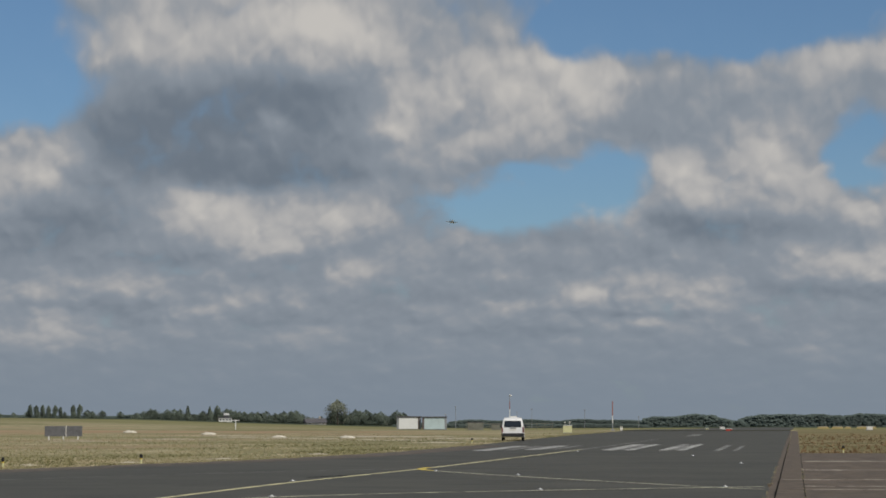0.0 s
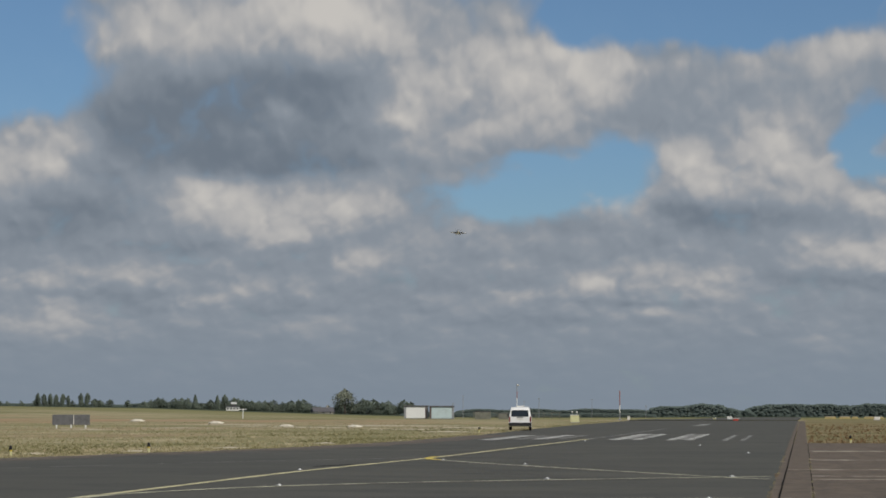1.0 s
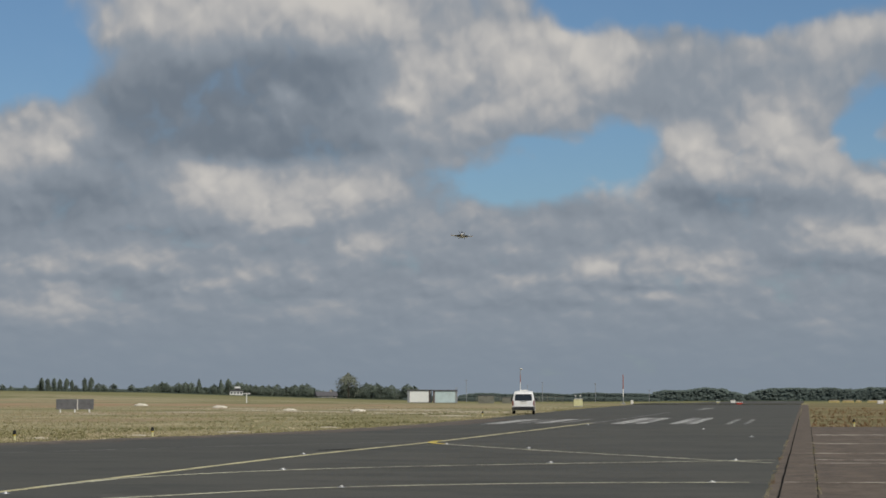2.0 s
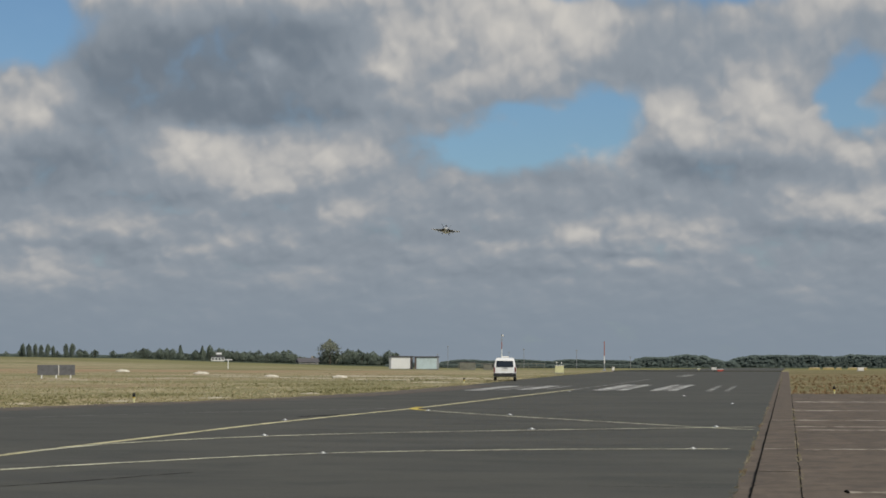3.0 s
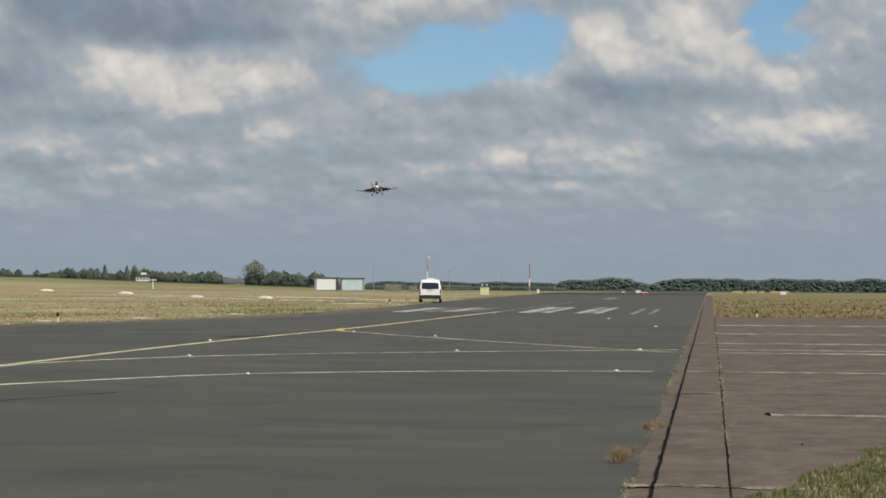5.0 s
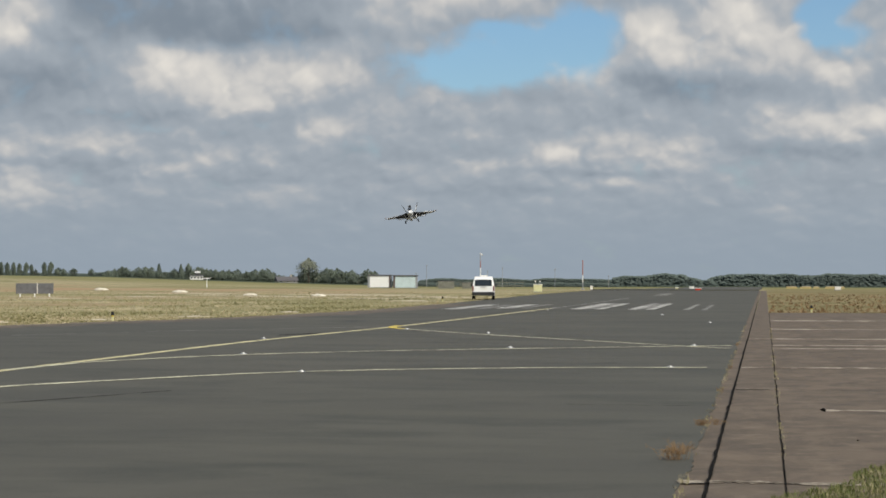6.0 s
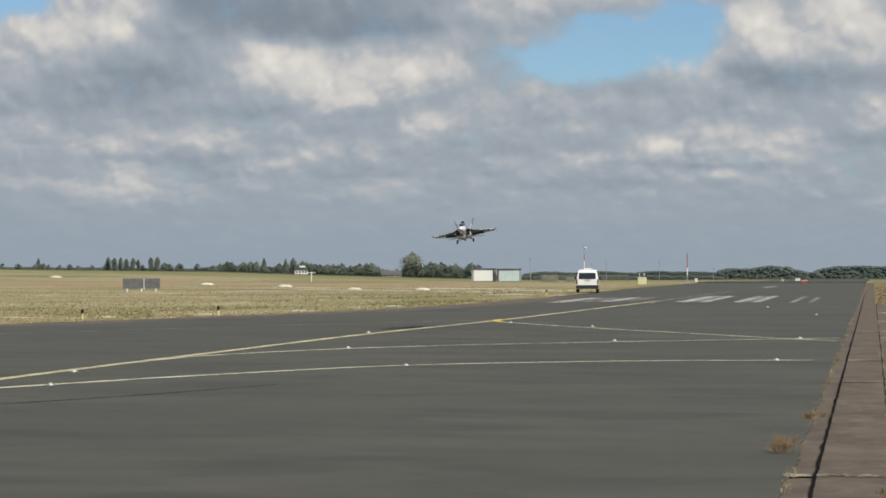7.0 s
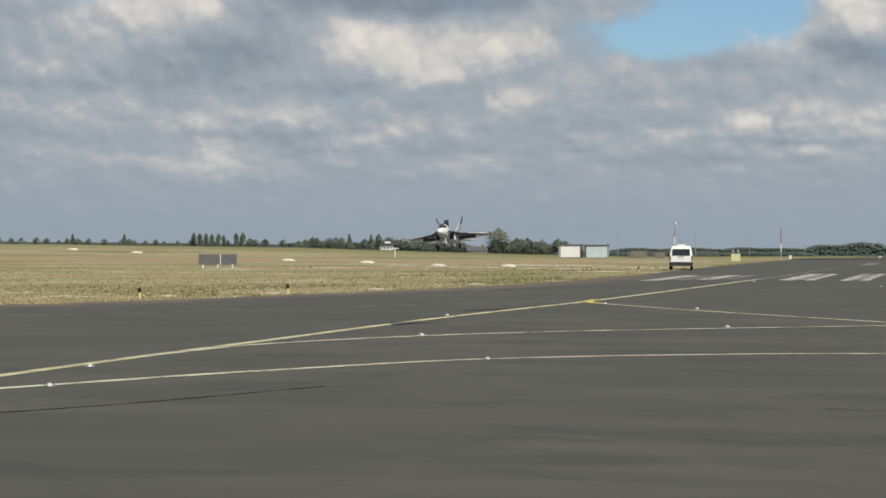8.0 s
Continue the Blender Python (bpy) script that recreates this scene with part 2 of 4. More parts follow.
def concrete_build(g, co):
    info = g.tree.nodes.new("ShaderNodeObjectInfo").outputs["Random"]
    big = g.noise(g.vec("MULTIPLY", co, (0.8, 0.7, 1)), 1.0, 8, 0.72, 0.2)
    streak = g.noise(g.vec("MULTIPLY", co, (2.5, 3.0, 1)), 1.0, 8, 0.72, 0.3)
    grit = g.noise(co, 40.0, 3, 0.7)
    base = g.mix(g.ramp(big, 0.36, 0.62), (0.083, 0.062, 0.042), (0.138, 0.104, 0.073))
    base = g.mix(g.math("MULTIPLY", g.ramp(streak, 0.50, 0.66), 0.6), base, (0.20, 0.16, 0.115))
    base = g.mix(g.math("MULTIPLY", g.ramp(g.noise(g.vec("MULTIPLY", co, (1.4, 0.9, 1)), 1.0, 8, 0.76, 0.2), 0.47, 0.62), 0.65), base, (0.055, 0.042, 0.031))
    base = g.mix(g.math("MULTIPLY", info, 0.3), base, (0.08, 0.062, 0.045))
    base = g.mix(g.math("MULTIPLY", g.ramp(grit, 0.5, 0.8), 0.3), base, (0.20, 0.175, 0.15))
    return base, g.math("ADD", grit, g.math("MULTIPLY", big, 1.5))


def field_build(g, co):
    """Dry grass: straw with green and rusty stretches that run along the airfield."""
    wide = g.vec("MULTIPLY", co, (0.4, 1.0, 1))
    big = g.noise(g.vec("MULTIPLY", co, (0.016, 0.024, 1)), 1.0, 6, 0.65, 0.8)
    patch = g.noise(g.vec("MULTIPLY", co, (0.05, 0.11, 1)), 1.0, 7, 0.65, 0.8)
    tuft = g.noise(wide, 1.6, 6, 0.7, 0.5)
    base = g.mix(g.ramp(patch, 0.40, 0.60), (0.24, 0.222, 0.12), (0.37, 0.325, 0.20))
    base = g.mix(g.math("MULTIPLY", g.ramp(big, 0.52, 0.64), 0.5), base, (0.33, 0.225, 0.145))
    base = g.mix(g.math("MULTIPLY", g.ramp(big, 0.52, 0.40), 0.75), base, (0.165, 0.165, 0.07))
    base = g.mix(g.math("MULTIPLY", g.ramp(tuft, 0.46, 0.66), 0.5), base, (0.145, 0.128, 0.068))
    # a rusty weedy strip runs across the middle of the field
    sep = g.tree.nodes.new("ShaderNodeSeparateXYZ")
    g.put(sep.inputs[0], co)
    yy = g.math("ADD", sep.outputs[1], g.math("MULTIPLY", g.math("SUBTRACT", patch, 0.5), 90.0))
    strip = g.math("MULTIPLY", g.ramp(yy, 190, 225), g.ramp(yy, 265, 300, 1.0, 0.0))
    strip = g.math("MULTIPLY", strip, g.math("MULTIPLY", g.ramp(g.noise(g.vec("MULTIPLY", co, (0.05, 0.02, 1)), 1.0, 6, 0.65), 0.42, 0.6), g.ramp(sep.outputs[0], -50, -36, 1.0, 0.0)))
    base = g.mix(g.math("MULTIPLY", strip, 0.55), base, (0.37, 0.215, 0.14))
    # east of the runway it is darker, half green
    east = g.math("MULTIPLY", g.ramp(sep.outputs[0], -0.5, 0.5), 0.75)
    base = g.mix(east, base, g.mix(g.ramp(patch, 0.42, 0.6), (0.13, 0.12, 0.055), (0.22, 0.165, 0.09)))
    # past the mown field the land is green, then dark crops
    far = g.math("MULTIPLY", g.vec("LENGTH", co), 1.0)
    base = g.mix(g.math("MULTIPLY", g.ramp(far, 330, 480), 0.8), base, (0.19, 0.185, 0.08))
    base = g.mix(g.ramp(far, 640, 800), base, (0.055, 0.068, 0.04))
    return base, tuft


def blade_build(g, co):
    isl = g.tree.nodes.new("ShaderNodeNewGeometry").outputs["Random Per Island"]
    patch = g.noise(g.vec("MULTIPLY", co, (0.16, 0.07, 1)), 1.0, 6, 0.65, 0.5)
    pale = g.noise(g.vec("MULTIPLY", co, (0.30, 0.10, 1)), 1.0, 5, 0.6, 0.4)
    base = g.mix(isl, (0.30, 0.27, 0.145), (0.39, 0.34, 0.205))
    base = g.mix(g.math("MULTIPLY", g.ramp(patch, 0.47, 0.62), 0.75), base, (0.245, 0.23, 0.11))
    return g.mix(g.math("MULTIPLY", g.ramp(pale, 0.54, 0.64), 0.8), base, (0.58, 0.50, 0.36))


def leaf_build(dark, pale):
    def build(g, co):
        isl = g.tree.nodes.new("ShaderNodeNewGeometry").outputs["Random Per Island"]
        info = g.tree.nodes.new("ShaderNodeObjectInfo").outputs["Random"]
        base = g.mix(isl, dark, pale)
        return g.mix(g.math("MULTIPLY", info, 0.45), base, tuple(c * 0.6 for c in dark))
    return build


def worn(paint, under, cover):
    """Road paint rubbed through to the surface below."""
    def build(g, co):
        wear = g.math("ADD", g.math("MULTIPLY", g.noise(co, 0.9, 7, 0.7, 0.6), 0.6), g.math("MULTIPLY", g.noise(co, 9.0, 4, 0.7), 0.4))
        return g.mix(g.ramp(wear, cover - 0.1, cover + 0.1), paint, under)
    return build


ASPHALT = surface("asphalt", asphalt_build, 0.72, bump=0.005, spec=0.5)
CONCRETE = surface("concrete", concrete_build, 0.78, bump=0.004, spec=0.4)
FIELD = surface("dry_grass_ground", field_build, 0.95, bump=0.12, spec=0.1)
BLADES = surface("dry_grass_blades", blade_build, 0.8, spec=0.2)
GREEN_BLADES = surface("green_grass_blades", leaf_build((0.15, 0.155, 0.06), (0.33, 0.30, 0.15)), 0.7, spec=0.25)
CORNER_BLADES = surface("short_green_grass", leaf_build((0.10, 0.125, 0.035), (0.24, 0.24, 0.09)), 0.7, spec=0.25)
EAST_BLADES = surface("mixed_dry_grass", leaf_build((0.16, 0.145, 0.07), (0.28, 0.225, 0.13)), 0.8, spec=0.2)
MOUND = plain("chalky_whitewash", (0.66, 0.61, 0.51), 0.15, 2.0, 0.9)
RUSTY = surface("dried_weed", leaf_build((0.20, 0.12, 0.06), (0.38, 0.26, 0.14)), 0.8, spec=0.2)
# distance haze is painted into the leaves: green lightened towards grey
HAZED_LEAF = surface("tree_leaves_hazed", leaf_build((0.10, 0.125, 0.098), (0.165, 0.195, 0.145)), 0.75, spec=0.2)
# same for the far woods, with a bluer haze tint in the colour
HAZED_WOOD_LEAF = surface("far_wood_leaves_hazed", leaf_build((0.082, 0.105, 0.095), (0.105, 0.13, 0.115)), 0.85, spec=0.1)
FADED_RED = plain("faded_red_paint", (0.34, 0.14, 0.11), 0.15, 3.0, 0.7)
LEAF_PALE = surface("pale_tree_leaves", leaf_build((0.13, 0.145, 0.108), (0.195, 0.205, 0.15)), 0.75, spec=0.2)
BARK = plain("bark", (0.10, 0.08, 0.06), 0.25, 4, 0.9)
# tar, blackened further to paint the shade inside the shallow slab joints
TAR_AND_GAP = plain("tar_and_gap_shade", (0.011, 0.010, 0.009), 0.2, 6, 0.95, spec=0.05)
WHITE_MARK = surface("worn_white_marking", worn((0.60, 0.59, 0.55), (0.12, 0.12, 0.115), 0.49), 0.8, spec=0.25)
FAINT_MARK = surface("faint_white_marking", worn((0.34, 0.335, 0.31), (0.085, 0.085, 0.08), 0.48), 0.85, spec=0.2)
YELLOW_MARK = surface("worn_yellow_marking", worn((0.56, 0.51, 0.30), (0.10, 0.098, 0.075), 0.55), 0.8, spec=0.25)
PALE_MARK = surface("worn_pale_yellow_marking", worn((0.54, 0.52, 0.38), (0.09, 0.09, 0.075), 0.54), 0.8, spec=0.25)
WHITE = plain("white_paint", (0.80, 0.80, 0.78), 0.05, 2.0, 0.35, spec=0.5)
DIRTY_WHITE = plain("weathered_white", (0.78, 0.76, 0.70), 0.10, 1.5, 0.7)
PALE_BLUE = plain("pale_blue_paint", (0.50, 0.60, 0.61), 0.10, 0.8, 0.6)
SIGN_GREY = plain("dull_sign_grey", (0.13, 0.13, 0.135), 0.2, 2.0, 0.6)
GREY = plain("grey_paint", (0.30, 0.31, 0.32), 0.15, 2.0, 0.55)
DARK = plain("dark_plastic", (0.03, 0.03, 0.032), 0.2, 5.0, 0.6)
BLACK = plain("black_rubber", (0.016, 0.016, 0.017), 0.2, 8.0, 0.8)
RED = plain("red_paint", (0.50, 0.06, 0.035), 0.12, 3.0, 0.5)
YELLOW = plain("yellow_paint", (0.70, 0.52, 0.07), 0.12, 6.0, 0.5)
CREAM = plain("pale_yellow_paint", (0.66, 0.64, 0.36), 0.12, 2.0, 0.6)
STEEL = plain("galvanised_steel", (0.40, 0.41, 0.42), 0.15, 6.0, 0.45, 0.8)
GLASS = surface("dark_window_glass", lambda g, co: (0.02, 0.024, 0.028), 0.06, spec=0.6)
ROOF = plain("slate_roof", (0.11, 0.105, 0.11), 0.2, 1.0, 0.8)
RENDER_WALL = plain("rendered_wall", (0.40, 0.37, 0.32), 0.12, 0.8, 0.85)
FILLER = surface("pale_joint_filler", worn((0.38, 0.335, 0.275), (0.12, 0.095, 0.07), 0.52), 0.9, spec=0.2)
STUD = plain("dull_white_glass", (0.55, 0.55, 0.52), 0.1, 20.0, 0.3)
DIRT_EDGE = surface("dirty_asphalt_edge", worn((0.135, 0.110, 0.088), (0.062, 0.060, 0.053), 0.54), 0.9, spec=0.25)
HOOK = surface("bright_yellow_marking", worn((0.56, 0.44, 0.10), (0.12, 0.11, 0.08), 0.6), 0.8, spec=0.25)
BROWN = plain("rusty_brown_paint", (0.13, 0.095, 0.085), 0.2, 1.5, 0.8)
CREAM_BOX = plain("faded_yellow_paint", (0.62, 0.58, 0.30), 0.12, 2.0, 0.6)
SAND = plain("pale_sand", (0.50, 0.44, 0.33), 0.2, 0.7, 0.95)

# ---- mesh helpers ----
def mesh_of(name, bm, material, smooth=False):
    me = bpy.data.meshes.new(name)
    bm.normal_update()
    bm.to_mesh(me)
    bm.free()
    me.materials.append(material)
    if smooth:
        for p in me.polygons:
            p.use_smooth = True
    return me


def part(name, bm, material, parent=None, label="", smooth=False):
    ob = new(name, mesh_of(name, bm, material, smooth))
    ob.parent = parent
    return tagged(ob, label)


def holder(name, x, y, z, rz=0.0, label="", category="", group=""):
    ob = new(name)
    ob.empty_display_size = 0.2
    ob.matrix_world = pose(x, y, z, 0, 0, rz)
    return tagged(ob, label, category, group)


def add_box(bm, x0, x1, y0, y1, z0, z1, bevel=0.0):
    made = bmesh.ops.create_cube(bm, size=1.0)["verts"]
    for v in made:
        v.co = Vector((x0 + (v.co.x + .5) * (x1 - x0), y0 + (v.co.y + .5) * (y1 - y0), z0 + (v.co.z + .5) * (z1 - z0)))
    if bevel:
        edges = list({e for v in made for e in v.link_edges})
        bmesh.ops.bevel(bm, geom=edges, offset=bevel, segments=2, affect="EDGES", profile=0.6)
    return bm


def box(x0, x1, y0, y1, z0, z1, bevel=0.0):
    return add_box(bmesh.new(), x0, x1, y0, y1, z0, z1, bevel)


def tube(bm, a, b, r0, r1=None, n=10):
    """A tapered round bar from a to b."""
    a, b = Vector(a), Vector(b)
    r1 = r0 if r1 is None else r1
    turn = (b - a).to_track_quat("Z", "Y").to_matrix()
    rings = [[bm.verts.new(c + turn @ Vector((math.cos(k * math.tau / n) * r, math.sin(k * math.tau / n) * r, 0))) for k in range(n)]
             for c, r in ((a, r0), (b, r1))]
    for k in range(n):
        bm.faces.new((rings[0][k], rings[0][(k + 1) % n], rings[1][(k + 1) % n], rings[1][k]))
    bm.faces.new(rings[0][::-1])
    bm.faces.new(rings[1])
    return bm


def loft(bm, rings, close=True):
    """Skin over rings of equal length, capped at both ends."""
    vs = [[bm.verts.new(p) for p in r] for r in rings]
    n = len(vs[0])
    for a, b in zip(vs, vs[1:]):
        for k in range(n):
            bm.faces.new((a[k], a[(k + 1) % n], b[(k + 1) % n], b[k]))
    if close:
        bm.faces.new(vs[0][::-1])
        bm.faces.new(vs[-1])
    bmesh.ops.recalc_face_normals(bm, faces=bm.faces)
    return bm


def curve_through(points, steps=10):
    """A smooth line through points (Catmull-Rom)."""
    p = [Vector((*q, 0)) for q in points]
    p = [p[0] * 2 - p[1]] + p + [p[-1] * 2 - p[-2]]
    out = []
    for i in range(1, len(p) - 2):
        a, b, c, d = p[i - 1:i + 3]
        for s in range(steps):
            t = s / steps
            out.append(0.5 * (2 * b + (c - a) * t + (2 * a - 5 * b + 4 * c - d) * t * t + (3 * b - a - 3 * c + d) * t ** 3))
    return out + [p[-2]]


# ---- the ground ----
def ground_z(x, y):
    """Level round the runway; past it the land falls away gently along the axis and rises a little to the west."""
    r = math.hypot(x, y)
    bearing = math.degrees(math.atan2(x, y))
    west = min(1, max(0, (-13 - bearing) / 12)) if bearing > -90 else max(0, (bearing + 150) / 60)
    rise = min(1, max(0, (r - 215) / 260))
    k = 0.0046 * min(1, max(0, (bearing + 18) / 9)) if abs(bearing) < 120 else 0.0
    return -0.03 + 2.3 * west * rise * rise * (3 - 2 * rise) - k * max(0.0, r - 235) * min(1, max(0, (r - 235) / 120))


def make_ground():
    bm = bmesh.new()
    radii = [0, 6, 14, 25, 40, 60, 85, 115, 150, 190, 235, 260, 290, 330, 380, 440, 520, 620, 750, 900, 1100, 1400, 2000, 3000, 4600]
    n = 120
    prev = [bm.verts.new((0, 0, ground_z(0, 0)))] * n
    for r in radii[1:]:
        ring = []
        for k in range(n):
            a = math.tau * k / n
            x, y = r * math.sin(a), r * math.cos(a)
            ring.append(bm.verts.new((x, y, ground_z(x, y))))
        for k in range(n):
            q = (k + 1) % n
            face = [prev[k], prev[q], ring[q], ring[k]] if prev[k] is not prev[q] else [prev[k], ring[q], ring[k]]
            bm.faces.new(face[::-1])
        prev = ring
    bmesh.ops.recalc_face_normals(bm, faces=bm.faces)
    return tagged(part("ground", bm, FIELD, smooth=True), "dry straw-coloured airfield grass reaching the horizon", "ground", kind="structure")


make_ground()

EDGE_X = -0.75  # ragged east edge of the asphalt
WEST = [(-64, -30), (-52, 20), (-40, 50), (-28.2, 71.6), (-25.8, 80.7), (-22.8, 92), (-21, 110), (-20.7, 134), (-21.3, 158), (-21.9, 204), (-21.5, 262)]


def make_runway():
    """One asphalt plate with an uneven border, 3 cm proud of the soil."""
    rng = random.Random(4)
    west = [(p.x + rng.uniform(-.15, .15), p.y) for p in curve_through(WEST, 8)]
    east = []
    y = -30.0
    while y < 262:
        east.append((EDGE_X + rng.uniform(-.025, .025) + 0.02 * math.sin(y * 1.3), y))
        y += 0.25 if 10 < y < 70 else 2.0
    east.append((EDGE_X, 262))
    bm = bmesh.new()
    loop = [(x, y) for x, y in east] + [(x, y) for x, y in west[::-1]]
    top = [bm.verts.new((x, y, 0.0)) for x, y in loop]
    low = [bm.verts.new((x, y, -0.05)) for x, y in loop]
    bm.faces.new(top)
    n = len(loop)
    for k in range(n):
        bm.faces.new((top[k], low[k], low[(k + 1) % n], top[(k + 1) % n]))
    bmesh.ops.triangulate(bm, faces=[f for f in bm.faces if len(f.verts) > 4])
    bmesh.ops.recalc_face_normals(bm, faces=bm.faces)
    return tagged(part("runway", bm, ASPHALT), "weathered dark grey asphalt runway with worn markings", "runway", kind="structure")


runway = make_runway()


def make_far_runway():
    """The runway past the threshold, laid on the falling ground."""
    bm = bmesh.new()
    rows = []
    for k in range(23):
        y = 262.02 + k * 20
        rows.append([bm.verts.new((x, y, max(ground_z(x, y) + .16, -.005) if k == 0 else ground_z(x, y) + .16)) for x in (-21.5, -14.5, -7.6, -.75)])
    for a, b in zip(rows, rows[1:]):
        for k in range(3):
            bm.faces.new((a[k], a[k + 1], b[k + 1], b[k]))
    bmesh.ops.recalc_face_normals(bm, faces=bm.faces)
    bmesh.ops.solidify(bm, geom=bm.faces[:], thickness=.1)
    return tagged(part("runway", bm, ASPHALT), "far end of the dark grey asphalt runway", "runway", kind="structure")


make_far_runway()


def ribbon(name, points, width, material, label, z=0.004, wobble=0.012, seed=1):
    """A painted line lying on the asphalt."""
    rng = random.Random(seed)
    line = curve_through(points, 14)
    bm = bmesh.new()
    pairs = []
    for i, p in enumerate(line):
        d = (line[min(i + 1, len(line) - 1)] - line[max(i - 1, 0)]).normalized()
        s = Vector((-d.y, d.x, 0)) * (width / 2 + rng.uniform(-wobble, wobble))
        pairs.append((bm.verts.new((p.x + s.x, p.y + s.y, z)), bm.verts.new((p.x - s.x, p.y - s.y, z))))
    for (a, b), (c, d) in zip(pairs, pairs[1:]):
        bm.faces.new((a, b, d, c))
    bmesh.ops.recalc_face_normals(bm, faces=bm.faces)
    ob = part(name, bm, material)
    return tagged(ob, label, "marking", kind="structure")


ribbon("taxi_line_marking", [(-14.9, 22), (-14.85, 37.4), (-14.7, 45.7), (-14.4, 58.8), (-13.4, 75), (-12.75, 94), (-12.05, 118)], 0.27,
       YELLOW_MARK, "worn yellow taxiway centre line on the asphalt")
ribbon("taxi_line_marking", [(-12.05, 118.05), (-11.6, 138), (-11.2, 172)], 0.27, FAINT_MARK, "rubbed-out far end of the taxiway centre line", seed=8)
ribbon("lead_off_marking", [(-13.45, 75.8), (-13.25, 73.6), (-12.2, 71.4), (-8.75, 65.7), (-5, 60.2), (-1.9, 55.8), (-0.9, 54.7)], 0.19, PALE_MARK,
       "faded yellow lead-off line branching from the taxi line", 0.006, seed=2)
ribbon("lead_in_marking", [(-14.85, 39.5), (-14.25, 43.9), (-12.2, 48), (-9.7, 50.8), (-6.5, 53.2), (-0.9, 56.8)], 0.25, PALE_MARK,
       "faded pale yellow guide line crossing the asphalt", 0.008, seed=3)
ribbon("crossing_marking", [(-15, 28.5), (-13, 33), (-11.5, 36), (-9, 39.8), (-5.1, 42.2), (-1.2, 43.2)], 0.26, PALE_MARK,
       "pale yellow guide line nearest the apron", 0.008, seed=4)
ribbon("faded_marking", [(-26, 57.5), (-23.8, 60.6), (-19, 68.7), (-13.6, 75.3)], 0.22, FAINT_MARK, "almost rubbed-out pale line on the asphalt", 0.004, seed=5)

ribbon("hook_marking", [(-13.5, 76.6), (-13.42, 74.9), (-13.1, 73.2), (-12.5, 72.0)], 0.30, HOOK, "brighter yellow hook where the lines part", 0.010, seed=6)
ribbon("dirty_edge", [(-38, 51.5), (-29, 67.5), (-25.2, 79.5), (-21.9, 91.8), (-20.0, 110), (-19.9, 134)], 2.6, DIRT_EDGE, "brown dirt washed over the asphalt edge", 0.003, 0.5, 7)


def threshold_bar(x0, x1, y0, y1, material):
    bm = bmesh.new()
    n = 12
    rows = [(bm.verts.new((x0, y0 + (y1 - y0) * k / n, 0.005)), bm.verts.new((x1, y0 + (y1 - y0) * k / n, 0.005))) for k in range(n + 1)]
    for (a, b), (c, d) in zip(rows, rows[1:]):
        bm.faces.new((a, b, d, c))
    bmesh.ops.recalc_face_normals(bm, faces=bm.faces)
    return tagged(part("threshold_marking", bm, material), "worn white threshold bar painted on the runway", "marking", "threshold bars", "structure")


for x0, x1, y0, y1, m in ((-10.75, -9.95, 116, 140, WHITE_MARK), (-9.94, -9.4, 117, 139, FAINT_MARK), (-9.39, -8.9, 116, 140, WHITE_MARK),
                          (-7.5, -7.0, 115, 140, WHITE_MARK), (-6.99, -6.5, 116, 139, FAINT_MARK), (-6.49, -6.05, 115, 140, WHITE_MARK),
                          (-17.7, -16.7, 114, 132, WHITE_MARK), (-15.2, -14.3, 117, 133, WHITE_MARK), (-16.2, -15.6, 116, 131, FAINT_MARK),
                          (-13.9, -13.5, 119, 134, FAINT_MARK), (-4.45, -4.1, 114, 136, FAINT_MARK), (-3.45, -3.15, 114, 134, FAINT_MARK),
                          (-10.4, -9.2, 196, 216, FAINT_MARK)):
    threshold_bar(x0, x1, y0, y1, m)


def crack(points, width, label):
    ob = ribbon("crack", points, width, TAR_AND_GAP, label, 0.003, width * 0.45, seed=len(points))
    return tagged(ob, category="crack")


crack([(-2.9, 30.6), (-2.5, 30.52), (-2.1, 30.56), (-1.6, 30.5), (-1.1, 30.55)], 0.028, "dark tarred crack across the asphalt")
crack([(-13.5, 25.5), (-11.2, 29.2), (-9.6, 33)], 0.06, "long dark seam running along the asphalt")
crack([(-15.05, 63.6), (-14.9, 64.5), (-14.65, 65.2), (-14.3, 66.1)], 0.22, "short black streak beside the taxi line")

# ---- the jet ----
def oval(y, w, h, zc, n=16, square=2.4, x=0.0):
    """A ring of a body's cross-section: a rounded box of half width w and half height h at the station y."""
    out = []
    for k in range(n):
        a = math.tau * k / n
        c, s = math.cos(a), math.sin(a)
        out.append(Vector((x + w * math.copysign(abs(c) ** (2 / square), c), y, zc + h * math.copysign(abs(s) ** (2 / square), s))))
    return out


def slab_wing(points, thick, taper=0.4):
    """A lifting surface: a flat outline (root leading, tip leading, tip trailing, root trailing) given a thickness that thins to the tip."""
    bm = bmesh.new()
    le0, le1, te1, te0 = [Vector(p) for p in points]
    normal = (le1 - le0).cross(te0 - le0).normalized()
    if normal.z < 0:
        normal = -normal
    rings = []
    for a, b, th in ((le0, te0, thick), (le1, te1, thick * taper)):
        ring = []
        for t, up in ((0, 0), (.12, .75), (.4, 1), (.75, .6), (1, .08), (.75, -.5), (.4, -.9), (.12, -.7)):
            ring.append(a.lerp(b, t) + normal * th / 2 * up)
        rings.append(ring)
    return loft(bm, rings)


